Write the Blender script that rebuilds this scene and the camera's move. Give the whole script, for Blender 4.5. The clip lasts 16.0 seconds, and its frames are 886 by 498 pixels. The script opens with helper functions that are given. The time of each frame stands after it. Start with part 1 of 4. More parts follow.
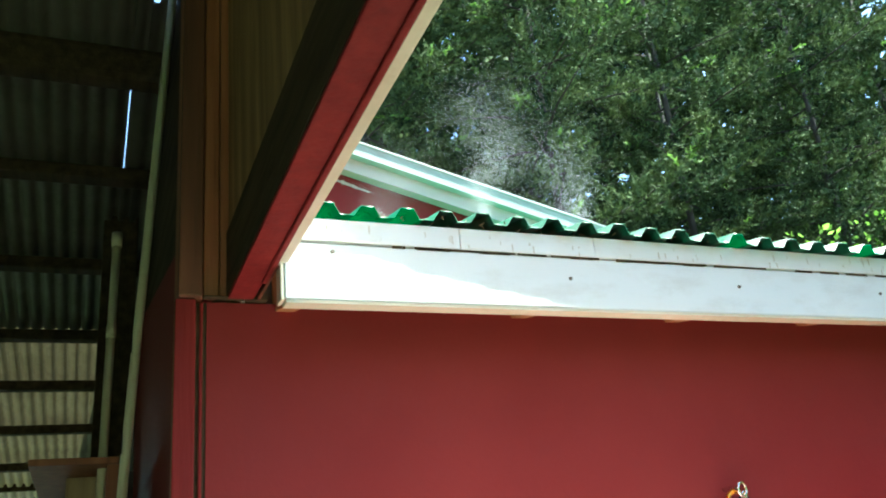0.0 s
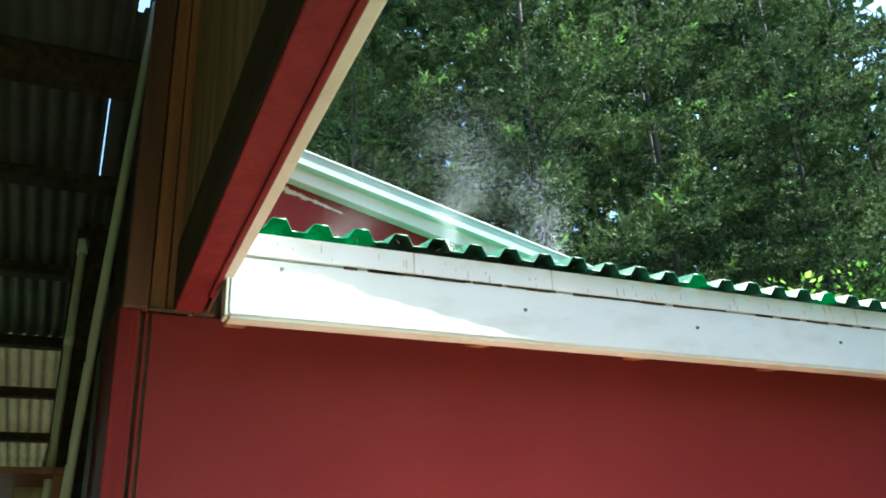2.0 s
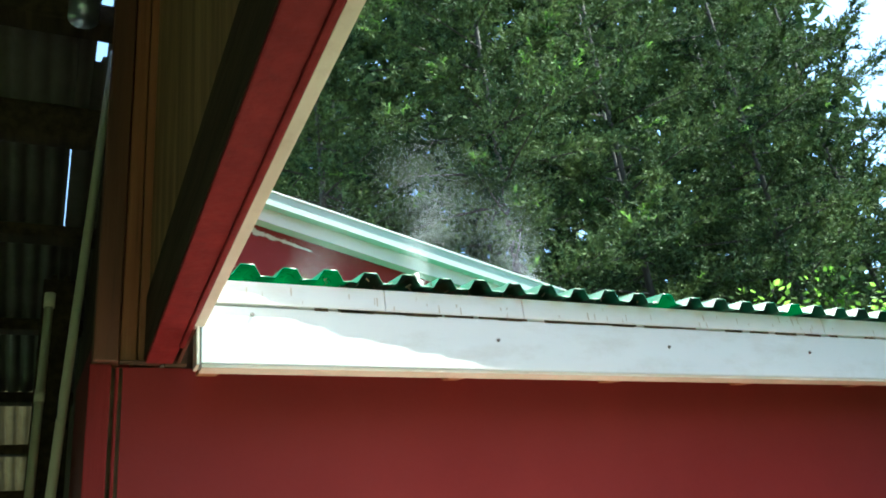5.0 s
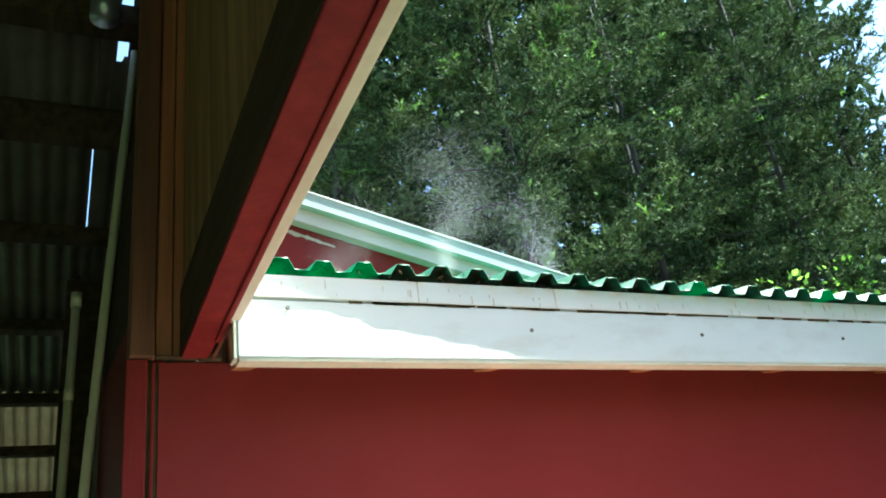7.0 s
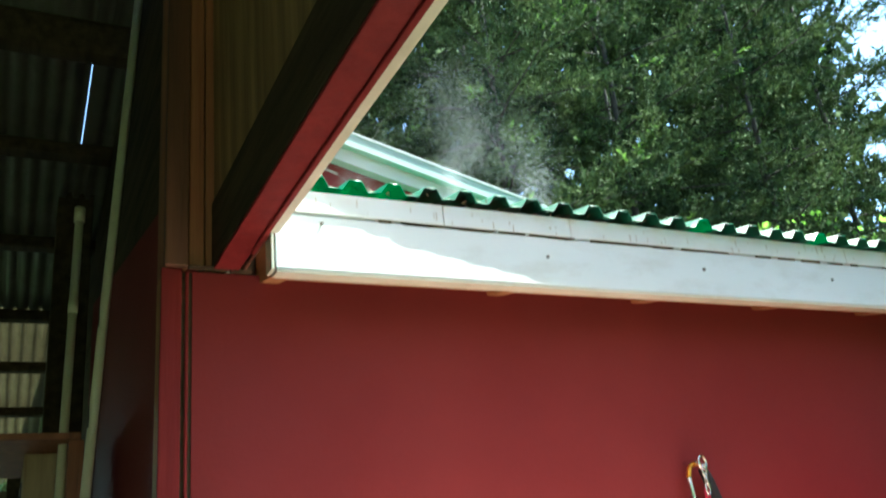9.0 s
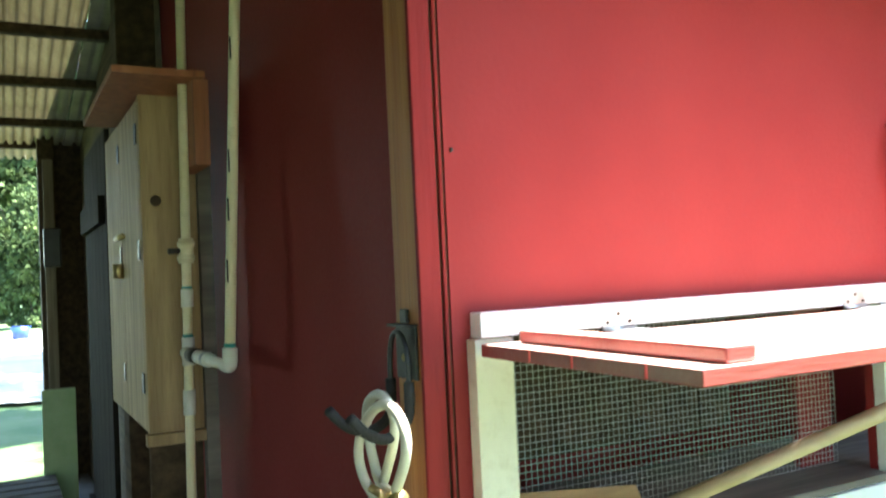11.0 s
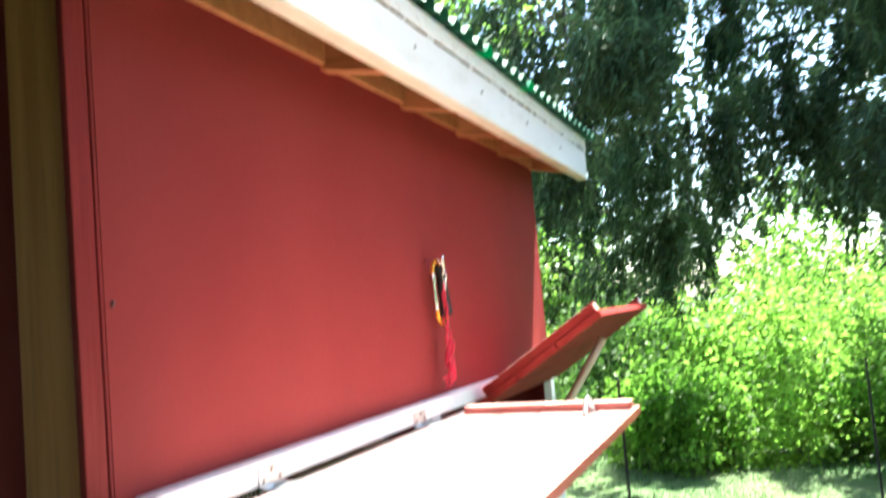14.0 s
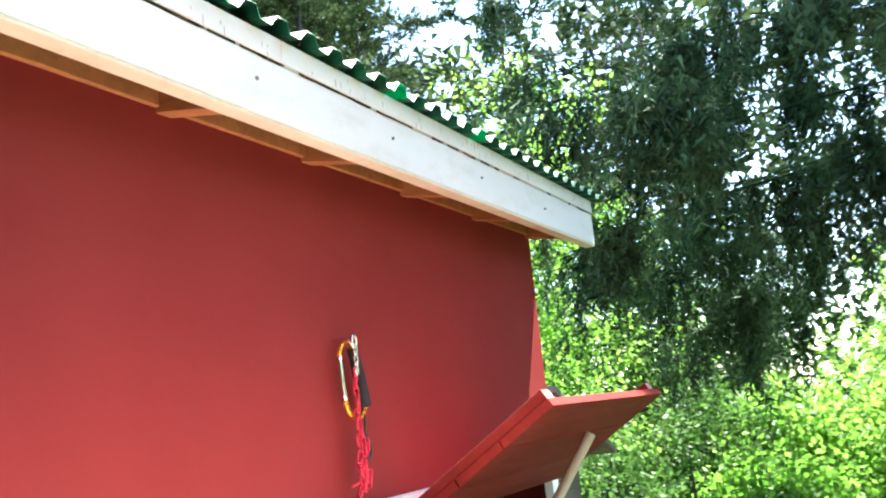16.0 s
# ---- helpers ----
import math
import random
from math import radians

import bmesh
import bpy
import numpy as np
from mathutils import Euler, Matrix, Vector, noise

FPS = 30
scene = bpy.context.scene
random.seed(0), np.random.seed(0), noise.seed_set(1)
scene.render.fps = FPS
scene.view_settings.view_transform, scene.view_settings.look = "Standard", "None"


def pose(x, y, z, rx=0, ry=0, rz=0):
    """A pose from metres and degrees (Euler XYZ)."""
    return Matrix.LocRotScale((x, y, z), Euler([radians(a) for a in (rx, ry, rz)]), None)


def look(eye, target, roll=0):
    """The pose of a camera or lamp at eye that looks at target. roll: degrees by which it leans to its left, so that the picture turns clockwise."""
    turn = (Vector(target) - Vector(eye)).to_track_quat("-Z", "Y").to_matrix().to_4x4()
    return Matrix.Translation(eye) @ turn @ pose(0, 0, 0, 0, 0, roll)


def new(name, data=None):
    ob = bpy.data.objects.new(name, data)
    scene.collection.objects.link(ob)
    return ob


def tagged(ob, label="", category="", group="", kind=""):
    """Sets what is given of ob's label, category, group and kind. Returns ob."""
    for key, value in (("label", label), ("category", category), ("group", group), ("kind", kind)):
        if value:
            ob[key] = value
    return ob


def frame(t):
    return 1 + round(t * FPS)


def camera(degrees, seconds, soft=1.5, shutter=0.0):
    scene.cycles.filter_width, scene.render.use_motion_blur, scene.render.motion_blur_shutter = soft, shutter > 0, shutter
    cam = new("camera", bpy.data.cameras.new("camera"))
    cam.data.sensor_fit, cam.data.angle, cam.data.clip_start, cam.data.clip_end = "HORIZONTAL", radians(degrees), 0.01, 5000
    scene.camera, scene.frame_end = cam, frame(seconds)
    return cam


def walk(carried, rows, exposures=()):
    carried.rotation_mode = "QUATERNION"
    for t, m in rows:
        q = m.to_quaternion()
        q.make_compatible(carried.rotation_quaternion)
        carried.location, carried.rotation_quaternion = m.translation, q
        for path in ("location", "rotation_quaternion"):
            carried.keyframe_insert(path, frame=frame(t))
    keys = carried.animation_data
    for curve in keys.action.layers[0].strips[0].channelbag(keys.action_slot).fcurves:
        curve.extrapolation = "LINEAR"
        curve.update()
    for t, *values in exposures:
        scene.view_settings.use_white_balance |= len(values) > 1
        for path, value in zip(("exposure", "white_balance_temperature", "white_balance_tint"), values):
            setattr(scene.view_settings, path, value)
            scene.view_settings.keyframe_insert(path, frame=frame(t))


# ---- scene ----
cam = camera(56.0, 16.0, 1.9, 0.5)
PATH = [
    (0, (-0.187, -1.549, 1.623), (0.573, 0.148, 2.359), -5.9),
    (0.5, (-0.163, -1.558, 1.626), (0.621, 0.106, 2.411), -6.7),
    (1, (-0.156, -1.58, 1.637), (0.645, 0.041, 2.491), -7.0),
    (1.5, (-0.135, -1.559, 1.618), (0.662, 0.067, 2.468), -4.1),
    (2, (-0.118, -1.556, 1.621), (0.66, 0.106, 2.416), -3.1),
    (2.5, (-0.117, -1.568, 1.625), (0.667, 0.095, 2.413), -4.0),
    (3, (-0.115, -1.571, 1.626), (0.677, 0.082, 2.427), -4.9),
    (3.5, (-0.113, -1.566, 1.628), (0.701, 0.068, 2.444), -5.8),
    (4, (-0.113, -1.572, 1.629), (0.717, 0.05, 2.455), -6.3),
    (6.5, (-0.135, -1.567, 1.632), (0.679, 0.039, 2.503), -8.4),
    (7, (-0.149, -1.548, 1.627), (0.657, 0.076, 2.472), -7.9),
    (7.5, (-0.182, -1.548, 1.622), (0.632, 0.082, 2.448), -7.9),
    (8, (-0.217, -1.548, 1.614), (0.62, 0.077, 2.427), -8.2),
    (8.5, (-0.251, -1.547, 1.617), (0.604, 0.073, 2.418), -6.8),
    (9, (-0.273, -1.542, 1.585), (0.611, 0.108, 2.291), -6.1),
    (9.5, (-0.332, -1.514, 1.571), (0.559, 0.185, 2.137), -5.1),
    (10, (-0.471, -1.407, 1.51), (0.447, 0.328, 1.891), -4.2),
    (10.2, (-0.539, -1.355, 1.487), (0.385, 0.392, 1.795), -4.1),
    (12.3, (-0.712, -0.837, 1.458), (0.357, 0.847, 1.309), 0.0),
    (12.5, (-0.775, -0.782, 1.457), (0.497, 0.757, 1.351), 0.1),
    (13, (-0.879, -0.703, 1.524), (0.811, 0.358, 1.389), -0.3),
    (13.5, (-0.866, -0.761, 1.55), (0.938, 0.097, 1.445), -2.0),
    (14, (-0.865, -0.819, 1.614), (0.997, -0.107, 1.765), -4.9),
    (14.5, (-0.828, -0.803, 1.671), (1.044, -0.158, 1.952), -6.8),
    (15, (-0.71, -0.907, 1.642), (1.152, -0.252, 1.965), -6.6),
    (15.5, (-0.521, -1.056, 1.621), (1.275, -0.255, 1.984), -5.7),
    (16, (-0.343, -1.07, 1.58), (1.392, -0.151, 1.961), -5.6),
]

# ---- exposure ----
EXPOSURES = [(t, e + (2.15 if t < 9.6 else 2.02), 5800 if t < 9.6 else 6200, -9 if t < 9.6 else 2) for t, e in ((0, 0.35), (2.0, 0.2), (8.5, 0.1), (9.5, 0.15), (10.2, 0.85), (12.3, 2.05), (12.8, 2.05), (13.3, 1.3), (14.0, 0.9), (14.5, 0.85), (16.0, 0.9))]
walk(cam, [(t, look(eye, target, roll)) for t, eye, target, roll in PATH], EXPOSURES)

# ---- world and sun ----
SUN = Vector((0.42, -0.165, 0.89)).normalized()
world = bpy.data.worlds.new("sky")
scene.world = world
world.use_nodes = True
wn = world.node_tree.nodes
sky = wn.new("ShaderNodeTexSky")
sky.sky_type = "NISHITA"
sky.sun_disc = False
sky.sun_elevation = math.asin(SUN.z)
sky.sun_rotation = math.atan2(SUN.x, SUN.y)
wn["Background"].inputs["Strength"].default_value = 0.13
world.node_tree.links.new(sky.outputs[0], wn["Background"].inputs["Color"])
sun_data = bpy.data.lights.new("sun", "SUN")
sun_data.energy = 5.0
sun_data.angle = radians(0.5)
sun_data.color = (1.0, 0.95, 0.86)
sun = new("sun", sun_data)
sun.matrix_world = look(tuple(SUN * 30), (0, 0, 0))


# ---- materials ----
def surface(name, a, b, scale=6.0, rough=0.6, metal=0.0, bump=0.15, fine=60.0, stretch=(1, 1, 1), spec=0.5, coat=0.0,
            dirt=None, dirt_amount=0.0, island=0.0, trans=0.0):
    """Two-colour noise surface with grain, fine relief, optional dirt blotches, island variation and translucency."""
    m = bpy.data.materials.new(name)
    m.use_nodes = True
    nt = m.node_tree
    N, L = nt.nodes, nt.links
    bsdf = N["Principled BSDF"]
    tc = N.new("ShaderNodeTexCoord")
    mp = N.new("ShaderNodeMapping")
    mp.inputs["Scale"].default_value = stretch
    L.new(tc.outputs["Object"], mp.inputs["Vector"])
    big = N.new("ShaderNodeTexNoise")
    big.inputs["Scale"].default_value = scale
    big.inputs["Detail"].default_value = 6
    L.new(mp.outputs[0], big.inputs["Vector"])
    ramp = N.new("ShaderNodeValToRGB")
    ramp.color_ramp.elements[0].position, ramp.color_ramp.elements[1].position = 0.32, 0.68
    ramp.color_ramp.elements[0].color, ramp.color_ramp.elements[1].color = (*a, 1), (*b, 1)
    L.new(big.outputs["Fac"], ramp.inputs["Fac"])
    col = ramp.outputs["Color"]
    small = N.new("ShaderNodeTexNoise")
    small.inputs["Scale"].default_value = fine
    small.inputs["Detail"].default_value = 4
    L.new(mp.outputs[0], small.inputs["Vector"])
    if dirt:
        blot = N.new("ShaderNodeTexNoise")
        blot.inputs["Scale"].default_value = scale * 2.3
        blot.inputs["Detail"].default_value = 9
        blot.inputs["Roughness"].default_value = 0.7
        L.new(mp.outputs[0], blot.inputs["Vector"])
        r2 = N.new("ShaderNodeValToRGB")
        r2.color_ramp.elements[0].position, r2.color_ramp.elements[1].position = 0.52, 0.75
        r2.color_ramp.elements[1].color = (dirt_amount, dirt_amount, dirt_amount, 1)
        L.new(blot.outputs["Fac"], r2.inputs["Fac"])
        mx = N.new("ShaderNodeMixRGB")
        mx.inputs["Color2"].default_value = (*dirt, 1)
        L.new(r2.outputs["Color"], mx.inputs["Fac"])
        L.new(col, mx.inputs["Color1"])
        col = mx.outputs["Color"]
    if island:
        geo = N.new("ShaderNodeNewGeometry")
        hsv = N.new("ShaderNodeHueSaturation")
        mr = N.new("ShaderNodeMapRange")
        mr.inputs["To Min"].default_value, mr.inputs["To Max"].default_value = 1 - island, 1 + island
        L.new(geo.outputs["Random Per Island"], mr.inputs["Value"])
        L.new(mr.outputs[0], hsv.inputs["Value"])
        L.new(col, hsv.inputs["Color"])
        col = hsv.outputs["Color"]
    L.new(col, bsdf.inputs["Base Color"])
    rr = N.new("ShaderNodeMapRange")
    rr.inputs["To Min"].default_value, rr.inputs["To Max"].default_value = max(rough - 0.12, 0.03), min(rough + 0.12, 1)
    L.new(small.outputs["Fac"], rr.inputs["Value"])
    L.new(rr.outputs[0], bsdf.inputs["Roughness"])
    bsdf.inputs["Metallic"].default_value = metal
    bsdf.inputs["Specular IOR Level"].default_value = spec
    bsdf.inputs["Coat Weight"].default_value = coat
    bsdf.inputs["Coat Roughness"].default_value = 0.22
    bp = N.new("ShaderNodeBump")
    bp.inputs["Strength"].default_value = bump
    bp.inputs["Distance"].default_value = 0.004
    L.new(small.outputs["Fac"], bp.inputs["Height"])
    L.new(bp.outputs[0], bsdf.inputs["Normal"])
    if trans:
        tr = N.new("ShaderNodeBsdfTranslucent")
        L.new(col, tr.inputs["Color"])
        mix = N.new("ShaderNodeMixShader")
        mix.inputs[0].default_value = trans
        L.new(bsdf.outputs[0], mix.inputs[1])
        L.new(tr.outputs[0], mix.inputs[2])
        L.new(mix.outputs[0], N["Material Output"].inputs["Surface"])
    return m


RED = surface("red_paint", (0.215, 0.027, 0.028), (0.25, 0.034, 0.034), 2.5, 0.6, spec=0.1, bump=0.10, fine=90, dirt=(0.20, 0.04, 0.04), dirt_amount=0.25)
RED_TRIM = surface("red_trim_paint", (0.18, 0.018, 0.020), (0.235, 0.026, 0.026), 9, 0.6, spec=0.12, bump=0.35, fine=40, stretch=(3, 3, 0.25), dirt=(0.11, 0.02, 0.02), dirt_amount=0.5)
RED_LID = surface("red_lid_paint_dry", (0.22, 0.026, 0.024), (0.29, 0.036, 0.032), 7, 0.6, spec=0.1, bump=0.3, fine=50, stretch=(0.3, 3, 3), dirt=(0.28, 0.09, 0.04), dirt_amount=0.3)
RED_LID_WET = surface("red_lid_paint", (0.24, 0.03, 0.03), (0.32, 0.05, 0.045), 7, 0.4, coat=1.0, bump=0.3, fine=50, stretch=(0.3, 3, 3), dirt=(0.33, 0.12, 0.05), dirt_amount=0.35)
# paler lid paint with the sun glare put into its colour; blotches are stains
LID_GLARE = surface("lid_glare_paint", (0.50, 0.27, 0.23), (0.66, 0.47, 0.42), 5, 0.42, coat=0.7, bump=0.3, fine=50, stretch=(0.35, 3, 3), dirt=(0.34, 0.09, 0.035), dirt_amount=0.85)
WHITE = surface("white_paint", (0.80, 0.82, 0.83), (0.86, 0.87, 0.87), 5, 0.5, bump=0.15, fine=45, stretch=(0.4, 1, 1), dirt=(0.5, 0.44, 0.36), dirt_amount=0.35)
CREAM = surface("cream_paint", (0.70, 0.64, 0.52), (0.8, 0.75, 0.63), 8, 0.55, bump=0.3, fine=50, dirt=(0.42, 0.33, 0.2), dirt_amount=0.4)
PALE_BOARD = surface("pale_grey_green_paint", (0.62, 0.66, 0.62), (0.70, 0.73, 0.69), 6, 0.5, bump=0.15, fine=50, dirt=(0.45, 0.45, 0.40), dirt_amount=0.3)
CEDAR = surface("cedar_board", (0.36, 0.14, 0.05), (0.50, 0.22, 0.085), 9, 0.6, bump=0.4, fine=40, stretch=(3, 0.25, 3), dirt=(0.15, 0.06, 0.03), dirt_amount=0.5)
PLY = surface("brown_plywood", (0.26, 0.14, 0.055), (0.50, 0.30, 0.13), 6, 0.65, bump=0.5, fine=40, stretch=(5, 5, 0.3), dirt=(0.08, 0.04, 0.02), dirt_amount=0.7)
STUD = surface("brown_stud_wood", (0.40, 0.15, 0.04), (0.54, 0.24, 0.07), 9, 0.6, bump=0.4, fine=40, stretch=(4, 4, 0.2), dirt=(0.12, 0.05, 0.025), dirt_amount=0.6)
STAIN = surface("red_stained_post", (0.28, 0.095, 0.042), (0.42, 0.16, 0.07), 9, 0.6, bump=0.4, fine=40, stretch=(4, 4, 0.2), dirt=(0.07, 0.03, 0.02), dirt_amount=0.6)
OLDSTAIN = surface("dark_stained_post", (0.10, 0.038, 0.022), (0.16, 0.06, 0.032), 9, 0.65, bump=0.4, fine=40, stretch=(4, 4, 0.2), dirt=(0.05, 0.025, 0.016), dirt_amount=0.6)
# near-black colour standing in for deep shade
SHADE_BLACK = surface("shade_black_wood", (0.014, 0.011, 0.009), (0.035, 0.026, 0.02), 8, 0.85, spec=0.1, bump=0.5, fine=40, stretch=(3, 3, 0.3))
DARKWOOD = surface("dark_old_wood", (0.05, 0.035, 0.022), (0.11, 0.075, 0.045), 8, 0.8, spec=0.12, bump=0.5, fine=40, stretch=(3, 0.3, 3), dirt=(0.03, 0.02, 0.015), dirt_amount=0.6)
PLANK = surface("grey_brown_plank", (0.17, 0.13, 0.085), (0.30, 0.24, 0.16), 8, 0.75, bump=0.5, fine=45, stretch=(4, 4, 0.2), dirt=(0.09, 0.065, 0.04), dirt_amount=0.6)
KNOTTY = surface("knotty_pine_board", (0.30, 0.20, 0.095), (0.50, 0.36, 0.18), 4, 0.65, bump=0.4, fine=35, stretch=(6, 6, 0.6), dirt=(0.20, 0.11, 0.05), dirt_amount=0.6)
GREYWOOD = surface("grey_weathered_wood", (0.12, 0.105, 0.09), (0.22, 0.19, 0.165), 8, 0.8, bump=0.5, fine=45, stretch=(0.3, 3, 3), dirt=(0.07, 0.06, 0.05), dirt_amount=0.6)
PINE = surface("pale_pine", (0.50, 0.33, 0.15), (0.62, 0.43, 0.21), 10, 0.55, bump=0.25, fine=40, stretch=(0.4, 3, 3), dirt=(0.30, 0.17, 0.08), dirt_amount=0.4)
DOWEL = surface("pale_dowel", (0.55, 0.42, 0.25), (0.68, 0.55, 0.36), 12, 0.55, bump=0.2, fine=60, dirt=(0.35, 0.26, 0.16), dirt_amount=0.3)
PVC = surface("aged_pvc", (0.80, 0.74, 0.48), (0.86, 0.80, 0.56), 10, 0.4, bump=0.05, fine=80, dirt=(0.42, 0.36, 0.2), dirt_amount=0.4)
PVC_WHITE = surface("white_pvc", (0.70, 0.70, 0.62), (0.78, 0.78, 0.70), 10, 0.4, bump=0.05, fine=80, dirt=(0.45, 0.42, 0.33), dirt_amount=0.4)
GLUE = surface("green_glue", (0.05, 0.32, 0.30), (0.09, 0.42, 0.38), 20, 0.4)
GREEN_ROOF = surface("green_roof_sheet", (0.006, 0.085, 0.042), (0.012, 0.15, 0.075), 8, 0.5, spec=0.25, bump=0.1, dirt=(0.02, 0.03, 0.02), dirt_amount=0.8, trans=0.05)
GREEN_BRIGHT = surface("bright_green_roof_sheet", (0.008, 0.21, 0.10), (0.015, 0.30, 0.14), 8, 0.3, bump=0.1, dirt=(0.02, 0.10, 0.05), dirt_amount=0.5, trans=0.55)
RUST = surface("faint_rust", (0.50, 0.43, 0.36), (0.62, 0.57, 0.50), 40, 0.7)
MINT = surface("mint_metal", (0.44, 0.58, 0.54), (0.50, 0.63, 0.58), 3, 0.65, bump=0.05, spec=0.15)
STEEL = surface("galvanised_steel", (0.42, 0.44, 0.45), (0.6, 0.62, 0.63), 30, 0.38, metal=0.9, bump=0.1, fine=120)
BARN_METAL = surface("barn_roof_metal", (0.16, 0.145, 0.115), (0.26, 0.24, 0.19), 4, 0.5, metal=0.2, bump=0.1, dirt=(0.12, 0.09, 0.06), dirt_amount=0.6)
BARN_CLEAR = surface("yellowed_clear_roofing", (0.20, 0.17, 0.085), (0.30, 0.26, 0.14), 4, 0.5, spec=0.2, bump=0.1, dirt=(0.12, 0.09, 0.05), dirt_amount=0.6, trans=0.042)
WIRE = surface("mesh_wire", (0.46, 0.46, 0.42), (0.58, 0.58, 0.54), 30, 0.5, metal=0.2)
BRASS = surface("brass", (0.45, 0.33, 0.15), (0.6, 0.46, 0.22), 20, 0.35, metal=0.9)
CHROME = surface("chrome", (0.75, 0.75, 0.74), (0.85, 0.85, 0.84), 20, 0.15, metal=1.0, bump=0.02)
GOLD = surface("orange_anodised", (0.75, 0.33, 0.03), (0.85, 0.42, 0.05), 20, 0.28, metal=0.85, bump=0.02)
BLACK = surface("black_coating", (0.012, 0.012, 0.013), (0.025, 0.025, 0.026), 20, 0.4, bump=0.1)
FOAM = surface("black_foam", (0.015, 0.014, 0.015), (0.03, 0.028, 0.028), 40, 0.9, bump=0.4, fine=200)
CHAIN_RED = surface("red_plastic_chain", (0.50, 0.012, 0.045), (0.62, 0.02, 0.07), 20, 0.35)
HOSE = surface("ivory_hose", (0.66, 0.63, 0.48), (0.75, 0.72, 0.58), 14, 0.38, bump=0.05, dirt=(0.5, 0.44, 0.28), dirt_amount=0.4)
TAP_RED = surface("red_tap_handle", (0.55, 0.02, 0.02), (0.65, 0.03, 0.03), 20, 0.4)
TARP = surface("dark_blue_tarp", (0.012, 0.02, 0.035), (0.02, 0.03, 0.05), 6, 0.5, bump=0.3)
BUCKET = surface("blue_plastic", (0.02, 0.05, 0.5), (0.03, 0.07, 0.6), 6, 0.4)
CLOTH = surface("pale_green_board", (0.45, 0.62, 0.30), (0.55, 0.7, 0.38), 10, 0.6)
BARK = surface("bark", (0.026, 0.021, 0.017), (0.065, 0.053, 0.043), 9, 0.9, bump=0.9, fine=25, stretch=(2, 2, 0.4))
NEEDLE = surface("conifer_needles", (0.017, 0.034, 0.016), (0.118, 0.162, 0.062), 1.3, 0.8, bump=0.0, island=0.55, trans=0.14, spec=0.1)
NEEDLE_TIP = surface("young_needles", (0.10, 0.20, 0.035), (0.17, 0.30, 0.06), 2, 0.55, bump=0.0, island=0.3, trans=0.35, spec=0.3)
NEEDLE_DARK = surface("drooping_spruce_needles", (0.014, 0.036, 0.016), (0.070, 0.128, 0.052), 2.2, 0.6, bump=0.0, island=0.5, trans=0.12, spec=0.1)
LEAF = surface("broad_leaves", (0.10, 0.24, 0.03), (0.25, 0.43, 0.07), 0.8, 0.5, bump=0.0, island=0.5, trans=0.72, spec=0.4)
# darker copy of the broad leaves, tree shade put into the colour
LEAF_SHADED = surface("shaded_green_leaves", (0.045, 0.11, 0.02), (0.10, 0.19, 0.04), 0.8, 0.5, bump=0.0, island=0.5, trans=0.4, spec=0.3)
GRASS = surface("grass_blades", (0.040, 0.115, 0.024), (0.085, 0.175, 0.036), 1.5, 0.6, bump=0.0, island=0.35, trans=0.3)
SOIL = surface("ground_soil_and_turf", (0.045, 0.098, 0.026), (0.10, 0.145, 0.05), 0.9, 0.95, bump=0.8, fine=30, dirt=(0.24, 0.21, 0.16), dirt_amount=0.4)
# pale ground tone with the sunlight put into the colour
SUNLIT_GROUND = surface("sunlit_ground", (0.30, 0.28, 0.25), (0.46, 0.44, 0.40), 1.2, 0.9, bump=0.8, fine=60, dirt=(0.16, 0.17, 0.10), dirt_amount=0.5)
DIRT = surface("barn_dirt", (0.045, 0.038, 0.031), (0.09, 0.076, 0.062), 3, 0.95, bump=0.6)
INK = surface("black_print", (0.02, 0.02, 0.02), (0.03, 0.03, 0.03), 20, 0.6)
PALE_PAINT = surface("bare_primer", (0.62, 0.55, 0.5), (0.75, 0.7, 0.66), 12, 0.7)
DROPLET = surface("water_droplets", (0.85, 0.87, 0.9), (0.9, 0.92, 0.95), 5, 0.6, bump=0.0, trans=0.5)


# ---- building helpers ----
def cuboid(bm, x0, x1, y0, y1, z0, z1, bevel=0.0, m=None):
    vs = bmesh.ops.create_cube(bm, size=1.0)["verts"]
    bmesh.ops.transform(bm, verts=vs, matrix=Matrix.Translation(((x0 + x1) / 2, (y0 + y1) / 2, (z0 + z1) / 2)) @ Matrix.Diagonal((x1 - x0, y1 - y0, z1 - z0, 1)))
    if bevel:
        es = list({e for v in vs for e in v.link_edges})
        vs = bmesh.ops.bevel(bm, geom=es, offset=bevel, segments=2, affect="EDGES", profile=0.6)["verts"]
    if m is not None:
        bmesh.ops.transform(bm, verts=[v for v in vs], matrix=m)
    return vs


def part(name, bm, material, parent=None, label="", smooth=False):
    me = bpy.data.meshes.new(name)
    bmesh.ops.recalc_face_normals(bm, faces=bm.faces)
    bm.to_mesh(me)
    bm.free()
    me.materials.append(material)
    if smooth:
        me.polygons.foreach_set("use_smooth", [True] * len(me.polygons))
    ob = new(name, me)
    if parent is not None:
        ob.parent = parent
    if label:
        tagged(ob, label)
    return ob


def board(name, x0, x1, y0, y1, z0, z1, material, parent=None, label="", bevel=0.003, m=None):
    bm = bmesh.new()
    vs = cuboid(bm, x0, x1, y0, y1, z0, z1, bevel)
    if m is not None:
        bmesh.ops.transform(bm, verts=bm.verts, matrix=m)
    return part(name, bm, material, parent, label)


def thing(name, label, category, group="", kind="", at=(0, 0, 0)):
    ob = new(name)
    ob.location = at
    ob.empty_display_size = 0.1
    return tagged(ob, label, category, group, kind)


